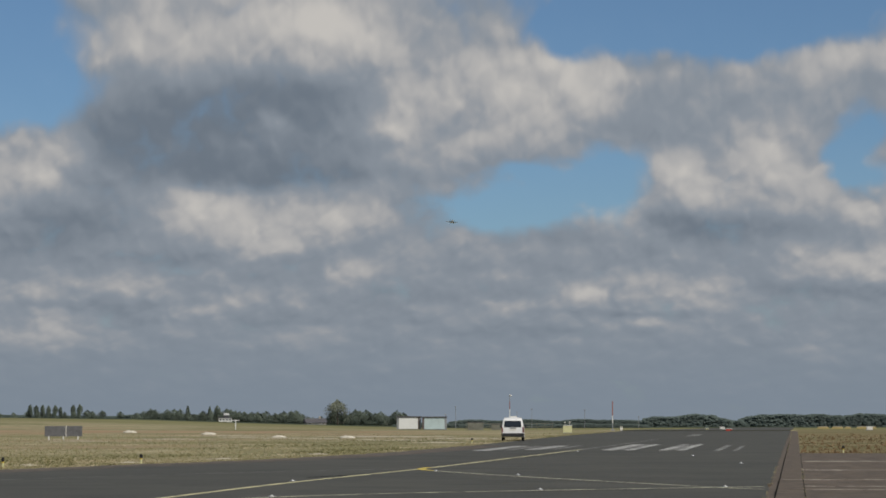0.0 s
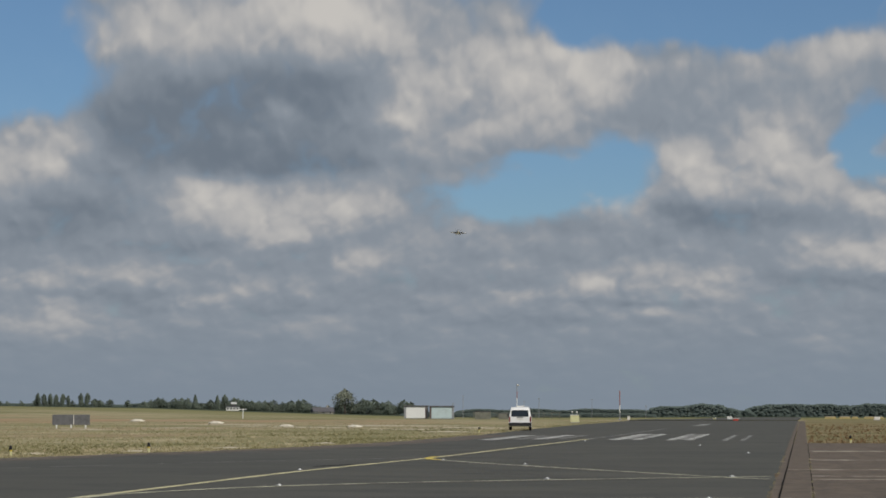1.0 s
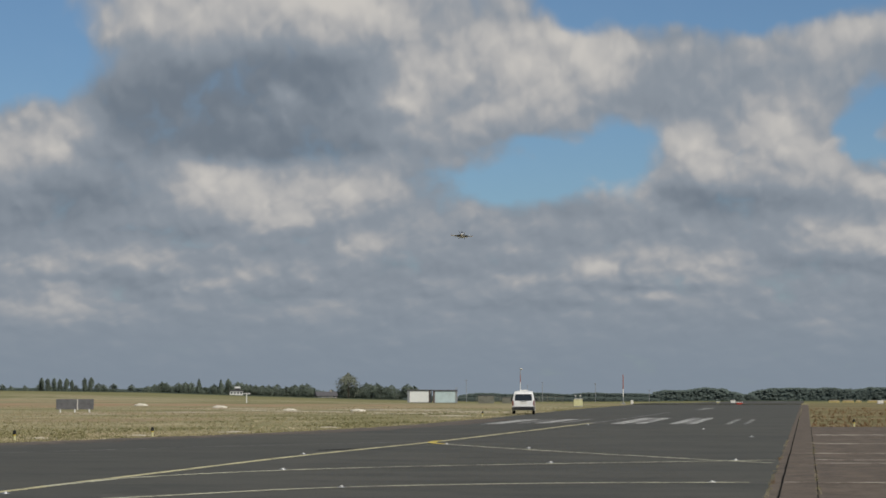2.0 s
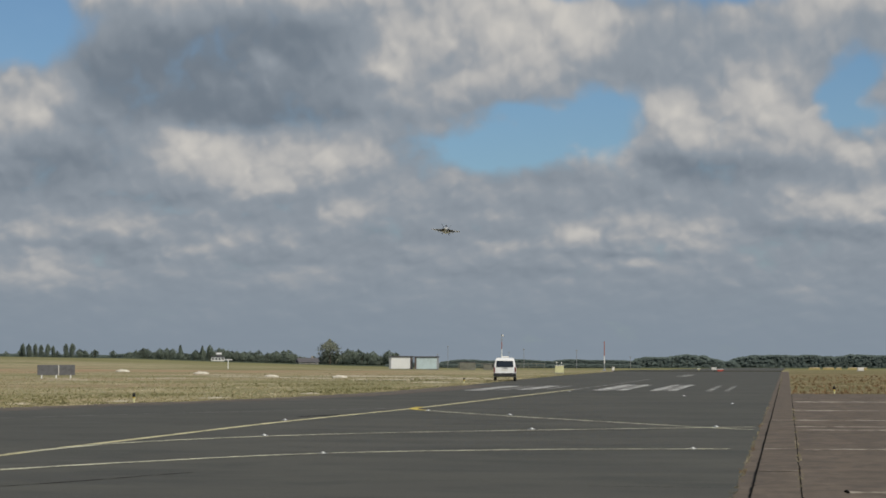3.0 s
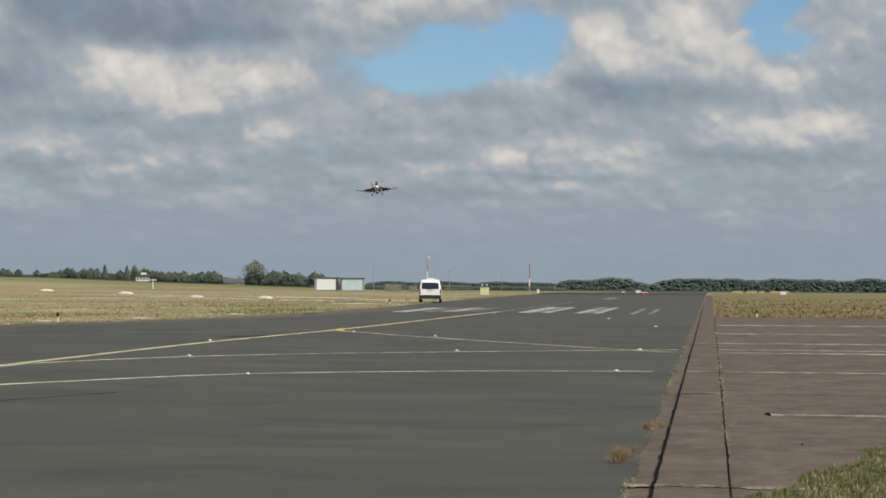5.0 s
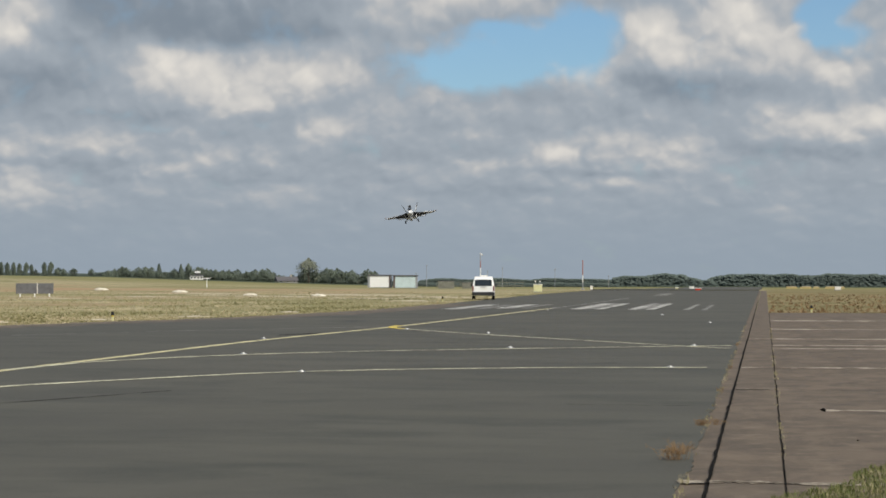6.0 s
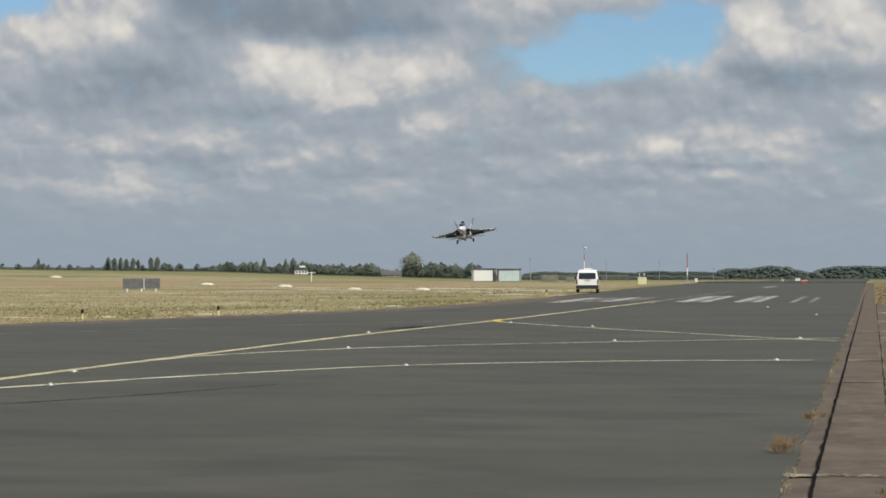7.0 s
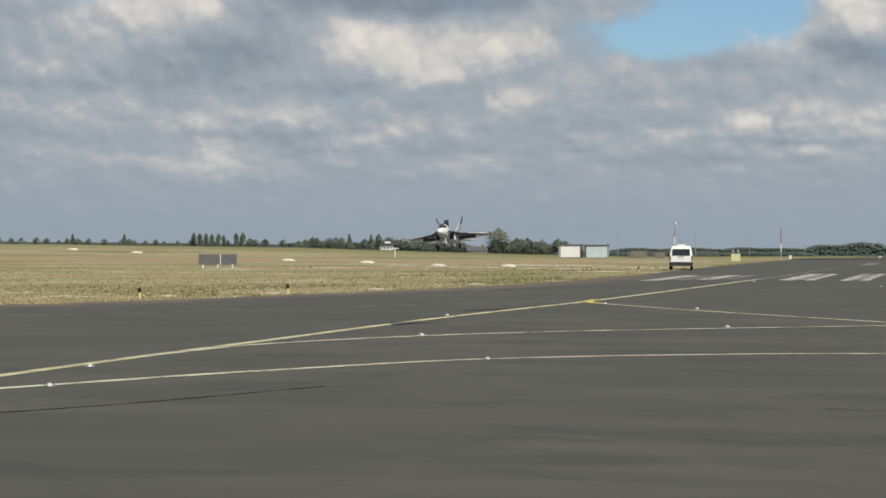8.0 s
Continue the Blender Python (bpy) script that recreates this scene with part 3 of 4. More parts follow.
def make_jet():
    """A twin-tailed jet model, nose along +y, x to its starboard wing, with gear and speed brake out."""
    jet = holder("model_jet", 0, 0, 0, label="white twin-tailed model jet with landing gear down, shaded parts coloured dark grey", category="model aircraft")
    bm = loft(bmesh.new(), [oval(1.55, .012, .012, -.03), oval(1.40, .055, .05, -.02), oval(1.15, .085, .082, 0), oval(.85, .108, .115, .02),
                            oval(.55, .112, .13, .03), oval(.2, .115, .13, .03), oval(-.3, .125, .12, .02), oval(-.8, .13, .11, .02), oval(-1.1, .11, .09, .02)])
    part("fuselage", bm, JET_WHITE, jet, "glossy white nose and back", True)
    for s in (-1, 1):
        bm = loft(bmesh.new(), [oval(.28, .062, .09, -.03, 12, 4, s * .158), oval(.1, .072, .098, -.033, 12, 4, s * .155), oval(-.4, .095, .105, -.025, 12, 3.2, s * .135),
                                oval(-.9, .10, .10, 0, 12, 2.4, s * .12)])
        duct = part("air_intake", bm, JET_WHITE, jet, smooth=True)
        part("intake_mouth", loft(bmesh.new(), [oval(.286, .054, .08, -.03, 12, 4, s * .158), oval(.24, .05, .074, -.03, 12, 4, s * .158)]), DARK, duct)
        bm = loft(bmesh.new(), [oval(-.88, .10, .10, .0, 14, 2, s * .125), oval(-1.22, .075, .075, 0, 14, 2, s * .115)])
        part("exhaust_nozzle", bm, STEEL, jet, "dark metal nozzle", True)
        # leading-edge extension, wing and flaps, tip rail
        part("wing_root_extension", slab_wing([(s * .13, .85, .05), (s * .34, .08, .05), (s * .34, -.2, .05), (s * .13, -.2, .05)], .03, .9), JET_GREY_AND_SHADE, jet)
        # shade under the wing is put into its dark grey colour
        wing = part("wing", slab_wing([(s * .2, .12, .05), (s * .98, -.20, .035), (s * .98, -.46, .035), (s * .2, -.50, .05)], .055, .5), JET_GREY_AND_SHADE, jet,
                    "wing coloured dark grey for its shaded underside, with a pale leading edge")
        part("leading_edge_flap", slab_wing([(s * .5, .012, .04), (s * .97, -.182, .02), (s * .97, -.197, .032), (s * .5, -.004, .048)], .014, .6), JET_WHITE, wing)
        part("trailing_flap", slab_wing([(s * .22, -.49, .045), (s * .62, -.475, .045), (s * .62, -.62, -.02), (s * .22, -.66, -.035)], .025, .8), JET_GREY_AND_SHADE, wing)
        part("aileron", slab_wing([(s * .63, -.475, .043), (s * .95, -.46, .037), (s * .95, -.55, .01), (s * .63, -.60, -.005)], .02, .8), JET_WHITE, wing)
        part("wingtip_rail", tube(bmesh.new(), (s * 1.0, .04, .035), (s * 1.0, -.5, .035), .014, .014, 8), RED_TIP, wing, "dull orange wingtip rail", True)
        part("tailplane", slab_wing([(s * .17, -.86, .0), (s * .58, -1.18, -.015), (s * .58, -1.36, -.015), (s * .16, -1.28, 0)], .03, .5), JET_WHITE, jet)
        # lit port fin painted white, shadowed starboard fin painted dark
        fin = part("tail_fin", slab_wing([(s * .13, -.42, .10), (s * .31, -.82, .52), (s * .31, -.96, .52), (s * .15, -.98, .10)], .035, .5), JET_WHITE if s < 0 else JET_GREY_AND_SHADE, jet,
                   "canted tail fin")
        part("fin_cap", slab_wing([(s * .243, -.685, .364), (s * .313, -.82, .525), (s * .313, -.964, .525), (s * .248, -.975, .364)], .037, .62), JET_GREY_AND_SHADE, fin, "dark grey fin tip")
        part("rudder", slab_wing([(s * .153, -.985, .14), (s * .285, -.968, .45), (s * .285, -1.03, .45), (s * .153, -1.12, .14)], .02, .6), JET_GREY_AND_SHADE, fin)
        # main gear
        leg = part("main_gear_leg", tube(bmesh.new(), (s * .15, -.22, -.10), (s * .25, -.34, -.215), .016, .013, 8), STEEL, jet)
        wheel = bmesh.new()
        tube(wheel, (s * .23, -.34, -.22), (s * .28, -.34, -.22), .06, .062, 16)
        bmesh.ops.bevel(wheel, geom=[e for e in wheel.edges if abs(e.verts[0].co.x - e.verts[1].co.x) < 1e-5], offset=.012, segments=2, affect="EDGES")
        part("main_wheel", wheel, BLACK, leg, "black rubber wheel", True)
        part("gear_door", box(s * .15 - .004, s * .15 + .004, -.35, -.05, -.22, -.10), JET_WHITE, jet)
    leg = part("nose_gear_leg", tube(bmesh.new(), (0, .72, -.08), (0, .74, -.235), .015, .012, 8), STEEL, jet)
    for s in (-1, 1):
        part("nose_wheel", tube(bmesh.new(), (s * .015, .74, -.25), (s * .04, .74, -.25), .046, .046, 14), BLACK, leg, "small black wheel", True)
    part("nose_gear_door", box(-.05, -.042, .5, .75, -.22, -.08), JET_WHITE, jet)
    # canopy and raised dorsal speed brake
    bm = loft(bmesh.new(), [oval(1.02, .012, .01, .10, 12, 2), oval(.9, .06, .05, .135, 12, 2), oval(.75, .085, .08, .155, 12, 2), oval(.62, .084, .07, .16, 12, 2), oval(.45, .03, .03, .16, 12, 2)])
    part("canopy", bm, CANOPY, jet, "dark tinted canopy", True)
    part("spine", loft(bmesh.new(), [oval(.66, .05, .03, .16, 12, 2), oval(.55, .082, .085, .165, 12, 2), oval(.2, .075, .085, .17, 12, 2), oval(-.35, .06, .05, .13, 12, 2), oval(-.8, .02, .02, .12, 12, 2)]),
         JET_WHITE, jet, "white hump behind the canopy", True)
    brake = part("speed_brake", slab_wing([(-.06, -.06, .22), (.06, -.06, .22), (.05, -.18, .40), (-.05, -.18, .40)], .025, 1.0), BLACK, jet, "raised black speed brake")
    part("brake_strut", tube(bmesh.new(), (0, -.30, .10), (0, -.19, .28), .01, .01, 6), STEEL, brake)
    part("centre_tank", loft(bmesh.new(), [oval(.35, .01, .01, -.16, 10, 2), oval(.15, .05, .05, -.165, 10, 2), oval(-.35, .05, .05, -.165, 10, 2), oval(-.6, .01, .01, -.16, 10, 2)]),
         JET_WHITE, jet, smooth=True)
    return jet


JET_WHITE = plain("jet_white_paint", (0.84, 0.84, 0.83), 0.06, 3.0, 0.3, spec=0.5)
# dark grey of the fin tips; also paints shade on wings and starboard fin
JET_GREY_AND_SHADE = plain("jet_dark_grey_and_shade", (0.06, 0.06, 0.068), 0.12, 4.0, 0.4, spec=0.5)
RED_TIP = plain("jet_orange_red_paint", (0.42, 0.20, 0.12), 0.1, 6.0, 0.4)
CANOPY = surface("canopy_glass", lambda g, co: (0.018, 0.02, 0.024), 0.05, spec=0.7)
model_jet = make_jet()


# ---- the van ----
LAMP_RED = plain("dull_red_lamp_glass", (0.20, 0.05, 0.045), 0.15, 8.0, 0.3)


def make_van():
    """A small white panel van seen from behind: it points along +y."""
    van = holder("van", -21.3, 158.0, 0.0, 7.0, "small white van with a dark rear bumper parked on the runway", "van")
    prof = [(0.0, .42), (-.03, .60), (.0, .95), (.16, 1.50), (.30, 1.72), (.9, 1.79), (2.1, 1.77), (2.75, 1.66), (3.35, 1.12), (3.95, .98), (4.12, .70), (4.10, .36), (3.9, .28), (.2, .30)]
    bm = bmesh.new()
    rings = []
    for x, inset in ((-.86, .10), (-.84, .03), (-.60, .0), (.60, .0), (.84, .03), (.86, .10)):
        rings.append([Vector((x * (1.0 if z < 1.0 else 1.0 - .26 * (z - 1.0)), y + inset * (1 if y < 2 else -1), z - (inset * .5 if z > 1.4 else 0))) for y, z in prof])
    loft(bm, rings)
    body = part("body", bm, WHITE, van, smooth=False)
    rear = box(-.66, .66, -.03, .03, 1.05, 1.54, .05)
    for v in rear.verts:
        v.co.y += (v.co.z - .95) * .29 - .005
        v.co.x *= 1 - .12 * (v.co.z - 1.08)
    part("rear_window", rear, GLASS, van, "dark rear window")
    part("rear_bumper", box(-.86, .86, -.12, .2, .34, .60, .04), DARK, van, "dark grey plastic bumper")
    part("plate", box(-.26, .26, -.02, .0, .80, .91, .005), DIRTY_WHITE, van, "blank pale plate")
    part("tailgate_handle", box(-.22, .22, -.03, .02, .96, 1.0, .008), DARK, van)
    for s in (-1, 1):
        part("tail_light", box(min(s * .74, s * .85), max(s * .74, s * .85), -.03, .12, .66, 1.06, .015), LAMP_RED, van, "tall red tail light")
        part("side_window", box(s * .845 - .012, s * .845 + .012, 1.9, 2.9, 1.08, 1.5, .01), GLASS, van)
        mirror = box(min(s * .88, s * 1.02), max(s * .88, s * 1.02), 2.65, 2.78, 1.02, 1.22, .03)
        part("door_mirror", mirror, DARK, van)
        part("roof_rail", tube(bmesh.new(), (s * .6, .6, 1.80), (s * .6, 2.3, 1.80), .02), DARK, van)
        for y in (.72, 3.35):
            wheel = part("wheel", tube(bmesh.new(), (s * .66, y, .30), (s * .86, y, .30), .30, .30, 20), BLACK, van, "black tyre", True)
            part("rim", tube(bmesh.new(), (s * .82, y, .30), (s * .868, y, .30), .18, .16, 16), STEEL, wheel, "silver rim")
    part("roof_beacon", box(-.3, .3, 1.2, 1.45, 1.79, 1.87, .03), DIRTY_WHITE, van, "pale beacon bar on the roof")
    part("exhaust_pipe", tube(bmesh.new(), (.5, -.1, .3), (.5, .3, .3), .025), STEEL, van)
    return van


make_van()


# ---- field things ----
def make_sign():
    sign = holder("ground_sign", -60.5, 167.4, -.03, 20.0, "long grey back of an airfield sign on short white legs", "sign")
    for x0, x1 in ((-1.55, .18), (.24, 1.55)):
        part("sign_panel", box(x0, x1, -.04, .04, .30, 1.17, .012), SIGN_GREY, sign, "dull grey panel")
    part("divider", box(.185, .235, -.05, .05, .28, 1.17), DIRTY_WHITE, sign)
    for x in (-1.2, 0.0, 1.2):
        part("leg", tube(bmesh.new(), (x, 0, -.1), (x, 0, .32), .05), WHITE, sign)
    part("footing", box(-1.3, 1.9, -.5, .3, -.06, .03, .01), SAND, sign, "pale concrete footing")


def make_sheds():
    """Two box-like equipment shelters under one flat roof line."""
    for i, (x0, m, label) in enumerate(((-79.1, WHITE, "white equipment shelter with grey corner posts"), (-73.9, PALE_BLUE, "pale blue equipment shelter with grey corner posts"))):
        z = ground_z(x0, 412)
        shed = holder("shelter", x0, 412.5, z, 10.0, label, "shelter", "equipment shelters")
        w = 4.9
        part("wall", box(.25, w - .25, 0, 3.0, 0, 2.42), GREY, shed)
        part("front_panel", box(.42, w - .42, -.06, -.003, .06, 2.34, .01), m, shed)
        part("roof", box(-.1, w + .12, -.25, 3.2, 2.425, 2.6, .02), ROOF, shed)
        for x in (.0, w - .35):
            part("corner_post", box(x, x + .35, -.10, .25, 0, 2.42), GREY, shed)
        part("side_door", box(w - .62 if i == 0 else .02, w - .37 if i == 0 else .33, -.13, -.103 if i else -.065, .04, 2.36, .01), BROWN, shed, "rusty brown door leaf")
        part("base", box(-.1, w + .1, -.2, 3.1, -.3, -.002), ROOF, shed)


def make_posts():
    """Short runway edge lights: black lamp on a yellow and white stem."""
    first = None
    for x, y in ((-29.95, 76.2), (-26.7, 83.2), (-31, 62), (-22.6, 146), (2.35, 109)):
        m = pose(x, y, -.03)
        if first is None:
            first = holder("edge_light", x, y, -.03, label="short black-topped runway edge light on a yellow stem", category="edge light", group="runway edge lights")
            part("stem", tube(bmesh.new(), (0, 0, -.05), (0, 0, .20), .06), CREAM, first)
            part("collar", tube(bmesh.new(), (0, 0, .20), (0, 0, .26), .07, .07), YELLOW, first, "yellow collar")
            bm = tube(bmesh.new(), (0, 0, .26), (0, 0, .40), .085, .075, 12)
            tube(bm, (0, 0, .40), (0, 0, .45), .075, .03, 12)
            part("lamp_head", bm, BLACK, first)
            first.scale = (.8, .8, .9)
        else:
            copy_thing(first, m).scale = (.8, .8, .9)


def make_studs():
    """Low pale light studs set beside the painted lines."""
    first = None
    for x, y in ((-14.72, 60.4), (-8.91, 67.3), (-1.91, 56.7), (-12.35, 48.6), (-6.58, 54.05), (-8.95, 39.85), (-1.93, 43.15), (-14.55, 36.6), (-13.25, 32.3), (-12.4, 71.9),
                 (-4.9, 100.5), (-2.2, 84.5), (-11.6, 112)):
        if first is None:
            first = holder("light_stud", x, y, 0, label="low white light stud set in the asphalt", category="light stud", group="light studs")
            part("base", tube(bmesh.new(), (0, 0, .0), (0, 0, .015), .09, .085, 14), STEEL, first)
            part("lens", tube(bmesh.new(), (0, 0, .016), (0, 0, .038), .038, .026, 12), STUD, first)
        else:
            copy_thing(first, pose(x, y, 0))


def make_mounds():
    """Low whitewashed markers half sunk in the grass."""
    rng = random.Random(9)
    first = None
    for x, y, s in ((-77.5, 237, .95), (-61.9, 216, 1.0), (-46.9, 187, .8), (-39.4, 182, .85), (-123.4, 302.8, 1.15), (-143.2, 323.7, 1.2)):
        if first is None:
            bm = bmesh.new()
            bmesh.ops.create_icosphere(bm, subdivisions=3, radius=1)
            for v in bm.verts:
                n = noise.noise(v.co * 2.2) * .18
                v.co = Vector((v.co.x * (.85 + n), v.co.y * (.6 + n), max(v.co.z, -.3) * (.25 + n * .5)))
            first = part("marker_mound", bm, MOUND, smooth=True)
            tagged(first, "low whitewashed marker half sunk in dry grass", "marker", "white markers")
            first.matrix_world = pose(x, y, ground_z(x, y) + .02)
        else:
            ob = copy_thing(first, pose(x, y, ground_z(x, y) + .02, 0, 0, rng.uniform(-20, 20)))
            ob.scale = (s, s, s * .9)


def make_bare_patch(name, cx, cy, w, d, material, label, seed):
    """A thin uneven spread of sand or earth lying in the grass."""
    rng = random.Random(seed)
    bm = bmesh.new()
    ring = []
    for k in range(28):
        a = math.tau * k / 28
        r = 1 + .35 * noise.noise(Vector((math.cos(a) * 1.5, math.sin(a) * 1.5, seed))) + rng.uniform(-.08, .08)
        ring.append((cx + w * r * math.cos(a), cy + d * r * math.sin(a)))
    top = bm.verts.new((cx, cy, ground_z(cx, cy) + .07))
    vs = [bm.verts.new((x, y, ground_z(x, y) + .012)) for x, y in ring]
    for k in range(28):
        bm.faces.new((top, vs[k], vs[(k + 1) % 28]))
    bmesh.ops.recalc_face_normals(bm, faces=bm.faces)
    return tagged(part(name, bm, material, smooth=True), label, "bare patch", kind="structure")


def make_pole(x, y, top, r, bands, label, name="mast"):
    z = ground_z(x, y)
    mast = holder(name, x, y, z, label=label, category="mast")
    n = len(bands)
    for i, m in enumerate(bands):
        part("section", tube(bmesh.new(), (0, 0, top * i / n - (.2 if i == 0 else 0)), (0, 0, top * (i + 1) / n), r, r * .9, 8), m, mast)
    return mast


def make_masts():
    a = make_pole(-25.9, 298.9, 4.2, .075, (GREY, DIRTY_WHITE, FADED_RED, FADED_RED), "slim red and white banded mast", "banded_mast")
    part("foot", box(-.25, .25, -.25, .25, -.1, .15, .03), GREY, a)
    b = make_pole(-40.5, 297.2, 5.2, .06, (GREY, GREY, WHITE, FADED_RED, GREY), "thin wind mast with a pale section and a small sock", "wind_mast")
    part("wind_sock", tube(bmesh.new(), (0, 0, 5.1), (.35, 0, 4.95), .11, .06), DIRTY_WHITE, b, "small pale sock")
    for x, y, h in ((-96.3, 592, 6.2), (-74.7, 595, 5.5), (-85, 640, 5.0), (-60, 600, 5.2), (-104, 620, 4.0), (-46, 620, 3.4)):
        p = make_pole(x, y, h, .07, (GREY, GREY), "thin grey lamp post on the airfield boundary", "lamp_post")
        part("lamp_head", box(-.28, .28, -.15, .15, h, h + .16, .02), GREY, p)


def make_boxes():
    for x, y, w, h, m, label in ((-25.3, 233.6, .98, .82, CREAM, "pale yellow control cabinet with two lamps"), (-12.5, 300, .42, .3, CREAM_BOX, "small pale yellow runway box"),
                                 (-11.4, 330, .75, .5, DIRTY_WHITE, "white runway equipment cabinet"), (-8.25, 262, .75, .3, RED, "red and white runway marker board"),
                                 (-24.4, 296, .35, .5, DIRTY_WHITE, "small white equipment post"), (11.2, 330, .9, .5, DIRTY_WHITE, "small white trailer at the runway edge")):
        z = ground_z(x, y)
        c = holder("cabinet", x, y, z, 6, label, "cabinet")
        part("case", box(-w / 2, w / 2, 0, w * .7, .06, h, .03), m, c)
        part("plinth", box(-w / 2 - .04, w / 2 + .04, -.04, w * .7 + .04, -.2, .057), GREY, c)
        part("lid", box(-w / 2 - .03, w / 2 + .03, -.03, w * .7 + .03, h + .002, h + .06, .01), DIRTY_WHITE, c)
        if m is CREAM:
            for s in (-.3, .25):
                lamp = part("lamp_stem", tube(bmesh.new(), (s * w, .2, h + .06), (s * w, .2, h + .32), .03), STEEL, c)
                part("lamp", tube(bmesh.new(), (s * w, .2, h + .32), (s * w, .2, h + .47), .08, .06), DIRTY_WHITE, lamp)
    # white T-shaped marker post
    t = holder("marker_post", -78.9, 289.4, ground_z(-78.9, 289.4), 15, "white T-shaped marker post in the field", "marker")
    part("upright", box(-.055, .055, -.055, .055, -.2, 1.45), WHITE, t)
    part("crossbar", box(-.55, .55, -.05, .05, 1.26, 1.36, .01), WHITE, t)
    # low dark stores beside the shelters
    for x, w, h in ((-63.5, 3.2, 1.5), (-59.3, 2.0, 1.1), (-56.5, 1.6, .8)):
        z = ground_z(x, 415)
        s = holder("store_box", x, 415, z, 8, "low weathered grey-brown store box by the shelters", "store box")
        part("case", box(-w / 2, w / 2, 0, 1.5, -.1, h, .05), GREY_BROWN, s)
        part("cover", box(-w / 2 - .05, w / 2 + .05, -.05, 1.55, h + .002, h + .1, .03), ROOF, s)
    # post and rail fence east of the shelters
    fence = holder("fence", -66.5, 422, ground_z(-66.5, 422), 8, "thin grey post and rail fence by the shelters", "fence")
    for k in range(12):
        part("post", box(k * 1.6 - .05, k * 1.6 + .05, -.05, .05, -.3, 1.45), GREY_BROWN, fence)
    for z in (.6, 1.25):
        part("rail", box(-.1, 17.8, -.07, -.052, z, z + .09), GREY_BROWN, fence)
    # low barriers far along the apron
    for x, y, w in ((6.2, 500, 2.6), (9.6, 505, 2.6), (11.9, 500, 1.4), (15.4, 505, 2.6), (17.6, 498, 1.6)):
        z = ground_z(x, y)
        s = holder("barrier_stack", x, y, z, 0, "distant pale yellow barrier stack", "barrier", "distant barriers")
        part("stack", box(-w / 2, w / 2, 0, .9, -.2, .42, .08), SAND_YELLOW, s)
        part("top_rail", box(-w / 2 + .2, w / 2 - .2, .1, .6, .422, .56, .04), SAND, s)


GREY_BROWN = plain("weathered_board", (0.20, 0.20, 0.165), 0.25, 1.0, 0.9)
SAND_YELLOW = plain("dusty_yellow_paint", (0.48, 0.38, 0.16), 0.2, 1.0, 0.8)
make_sign()
make_sheds()
make_posts()
make_studs()
make_mounds()
make_bare_patch("sand_patch", -36, 192, 5.5, 4, SAND, "pale sandy bare patch in the grass", 1)
make_bare_patch("sand_patch", -28, 176, 4.0, 5, SAND, "pale sandy bare patch beside the runway", 2)
make_bare_patch("sand_patch", -30, 79, .8, .6, SAND, "pale sandy bare patch at the asphalt edge", 3)
for i, (px, py, pw, pd) in enumerate(((-33, 74, .8, .5), (-27.5, 84, .7, .5), (-25.6, 92, .8, .7), (-46, 70, 1.2, .5), (-24, 104, .6, 1.0), (-38, 72, 1.0, .4), (-52, 171, 4, 1.6),
                                      (-56, 202, 6, 1.5), (-41, 196, 5, 1.5))):
    make_bare_patch("sand_patch", px, py, pw, pd, SAND, "pale sandy bare patch in the grass", 10 + i)
for i, (px, py, pw, pd) in enumerate(((-50.2, 187.4, 3.2, 1.6), (-43.5, 178.5, 3.6, 1.5), (-39.2, 173.5, 1.8, 1.2), (-31, 165, 2.6, 2.4), (-25.8, 151, 2.0, 2.4), (-55.4, 157.5, 3.2, .8),
                                      (-33.4, 77.6, 1.3, .7), (-47, 187, 1.2, 1.0), (-34.5, 167, 1.2, 1.0))):
    make_bare_patch("sand_patch", px, py, pw, pd, SAND, "pale sandy streak in the dry grass", 40 + i)
make_masts()
make_boxes()

# ---- trees, scrub, houses in the distance ----
def leaf_crown(seed, shape, count, leaf):
    """A crown of many small leaf clumps; shape(t) gives the half width at the height share t. Unit height 1."""
    rng = random.Random(seed)
    verts, faces = [], []
    lobes = [(rng.uniform(.15, .95), rng.uniform(0, math.tau), rng.uniform(.3, 1.0)) for _ in range(9)]
    while len(faces) < count:
        t, a, r = rng.choice(lobes)
        t = min(1, max(.08, t + rng.gauss(0, .12)))
        a += rng.gauss(0, .7)
        rr = shape(t) * min(1.08, r * .75 + abs(rng.gauss(0, .28)))
        c = Vector((math.cos(a) * rr, math.sin(a) * rr, t))
        out = Vector((math.cos(a), math.sin(a), .5 + (t - .4))).normalized() + Vector((rng.gauss(0, .4), rng.gauss(0, .4), rng.gauss(0, .4)))
        u = out.orthogonal().normalized()
        w = u.cross(out).normalized()
        s = leaf * rng.uniform(.6, 1.4)
        k = len(verts)
        verts += [tuple(c + u * s), tuple(c + w * s * .8), tuple(c - u * s * .9), tuple(c - w * s * .7)]
        faces.append((k, k + 1, k + 2, k + 3))
    me = bpy.data.meshes.new("crown")
    me.from_pydata(verts, [], faces)
    return me


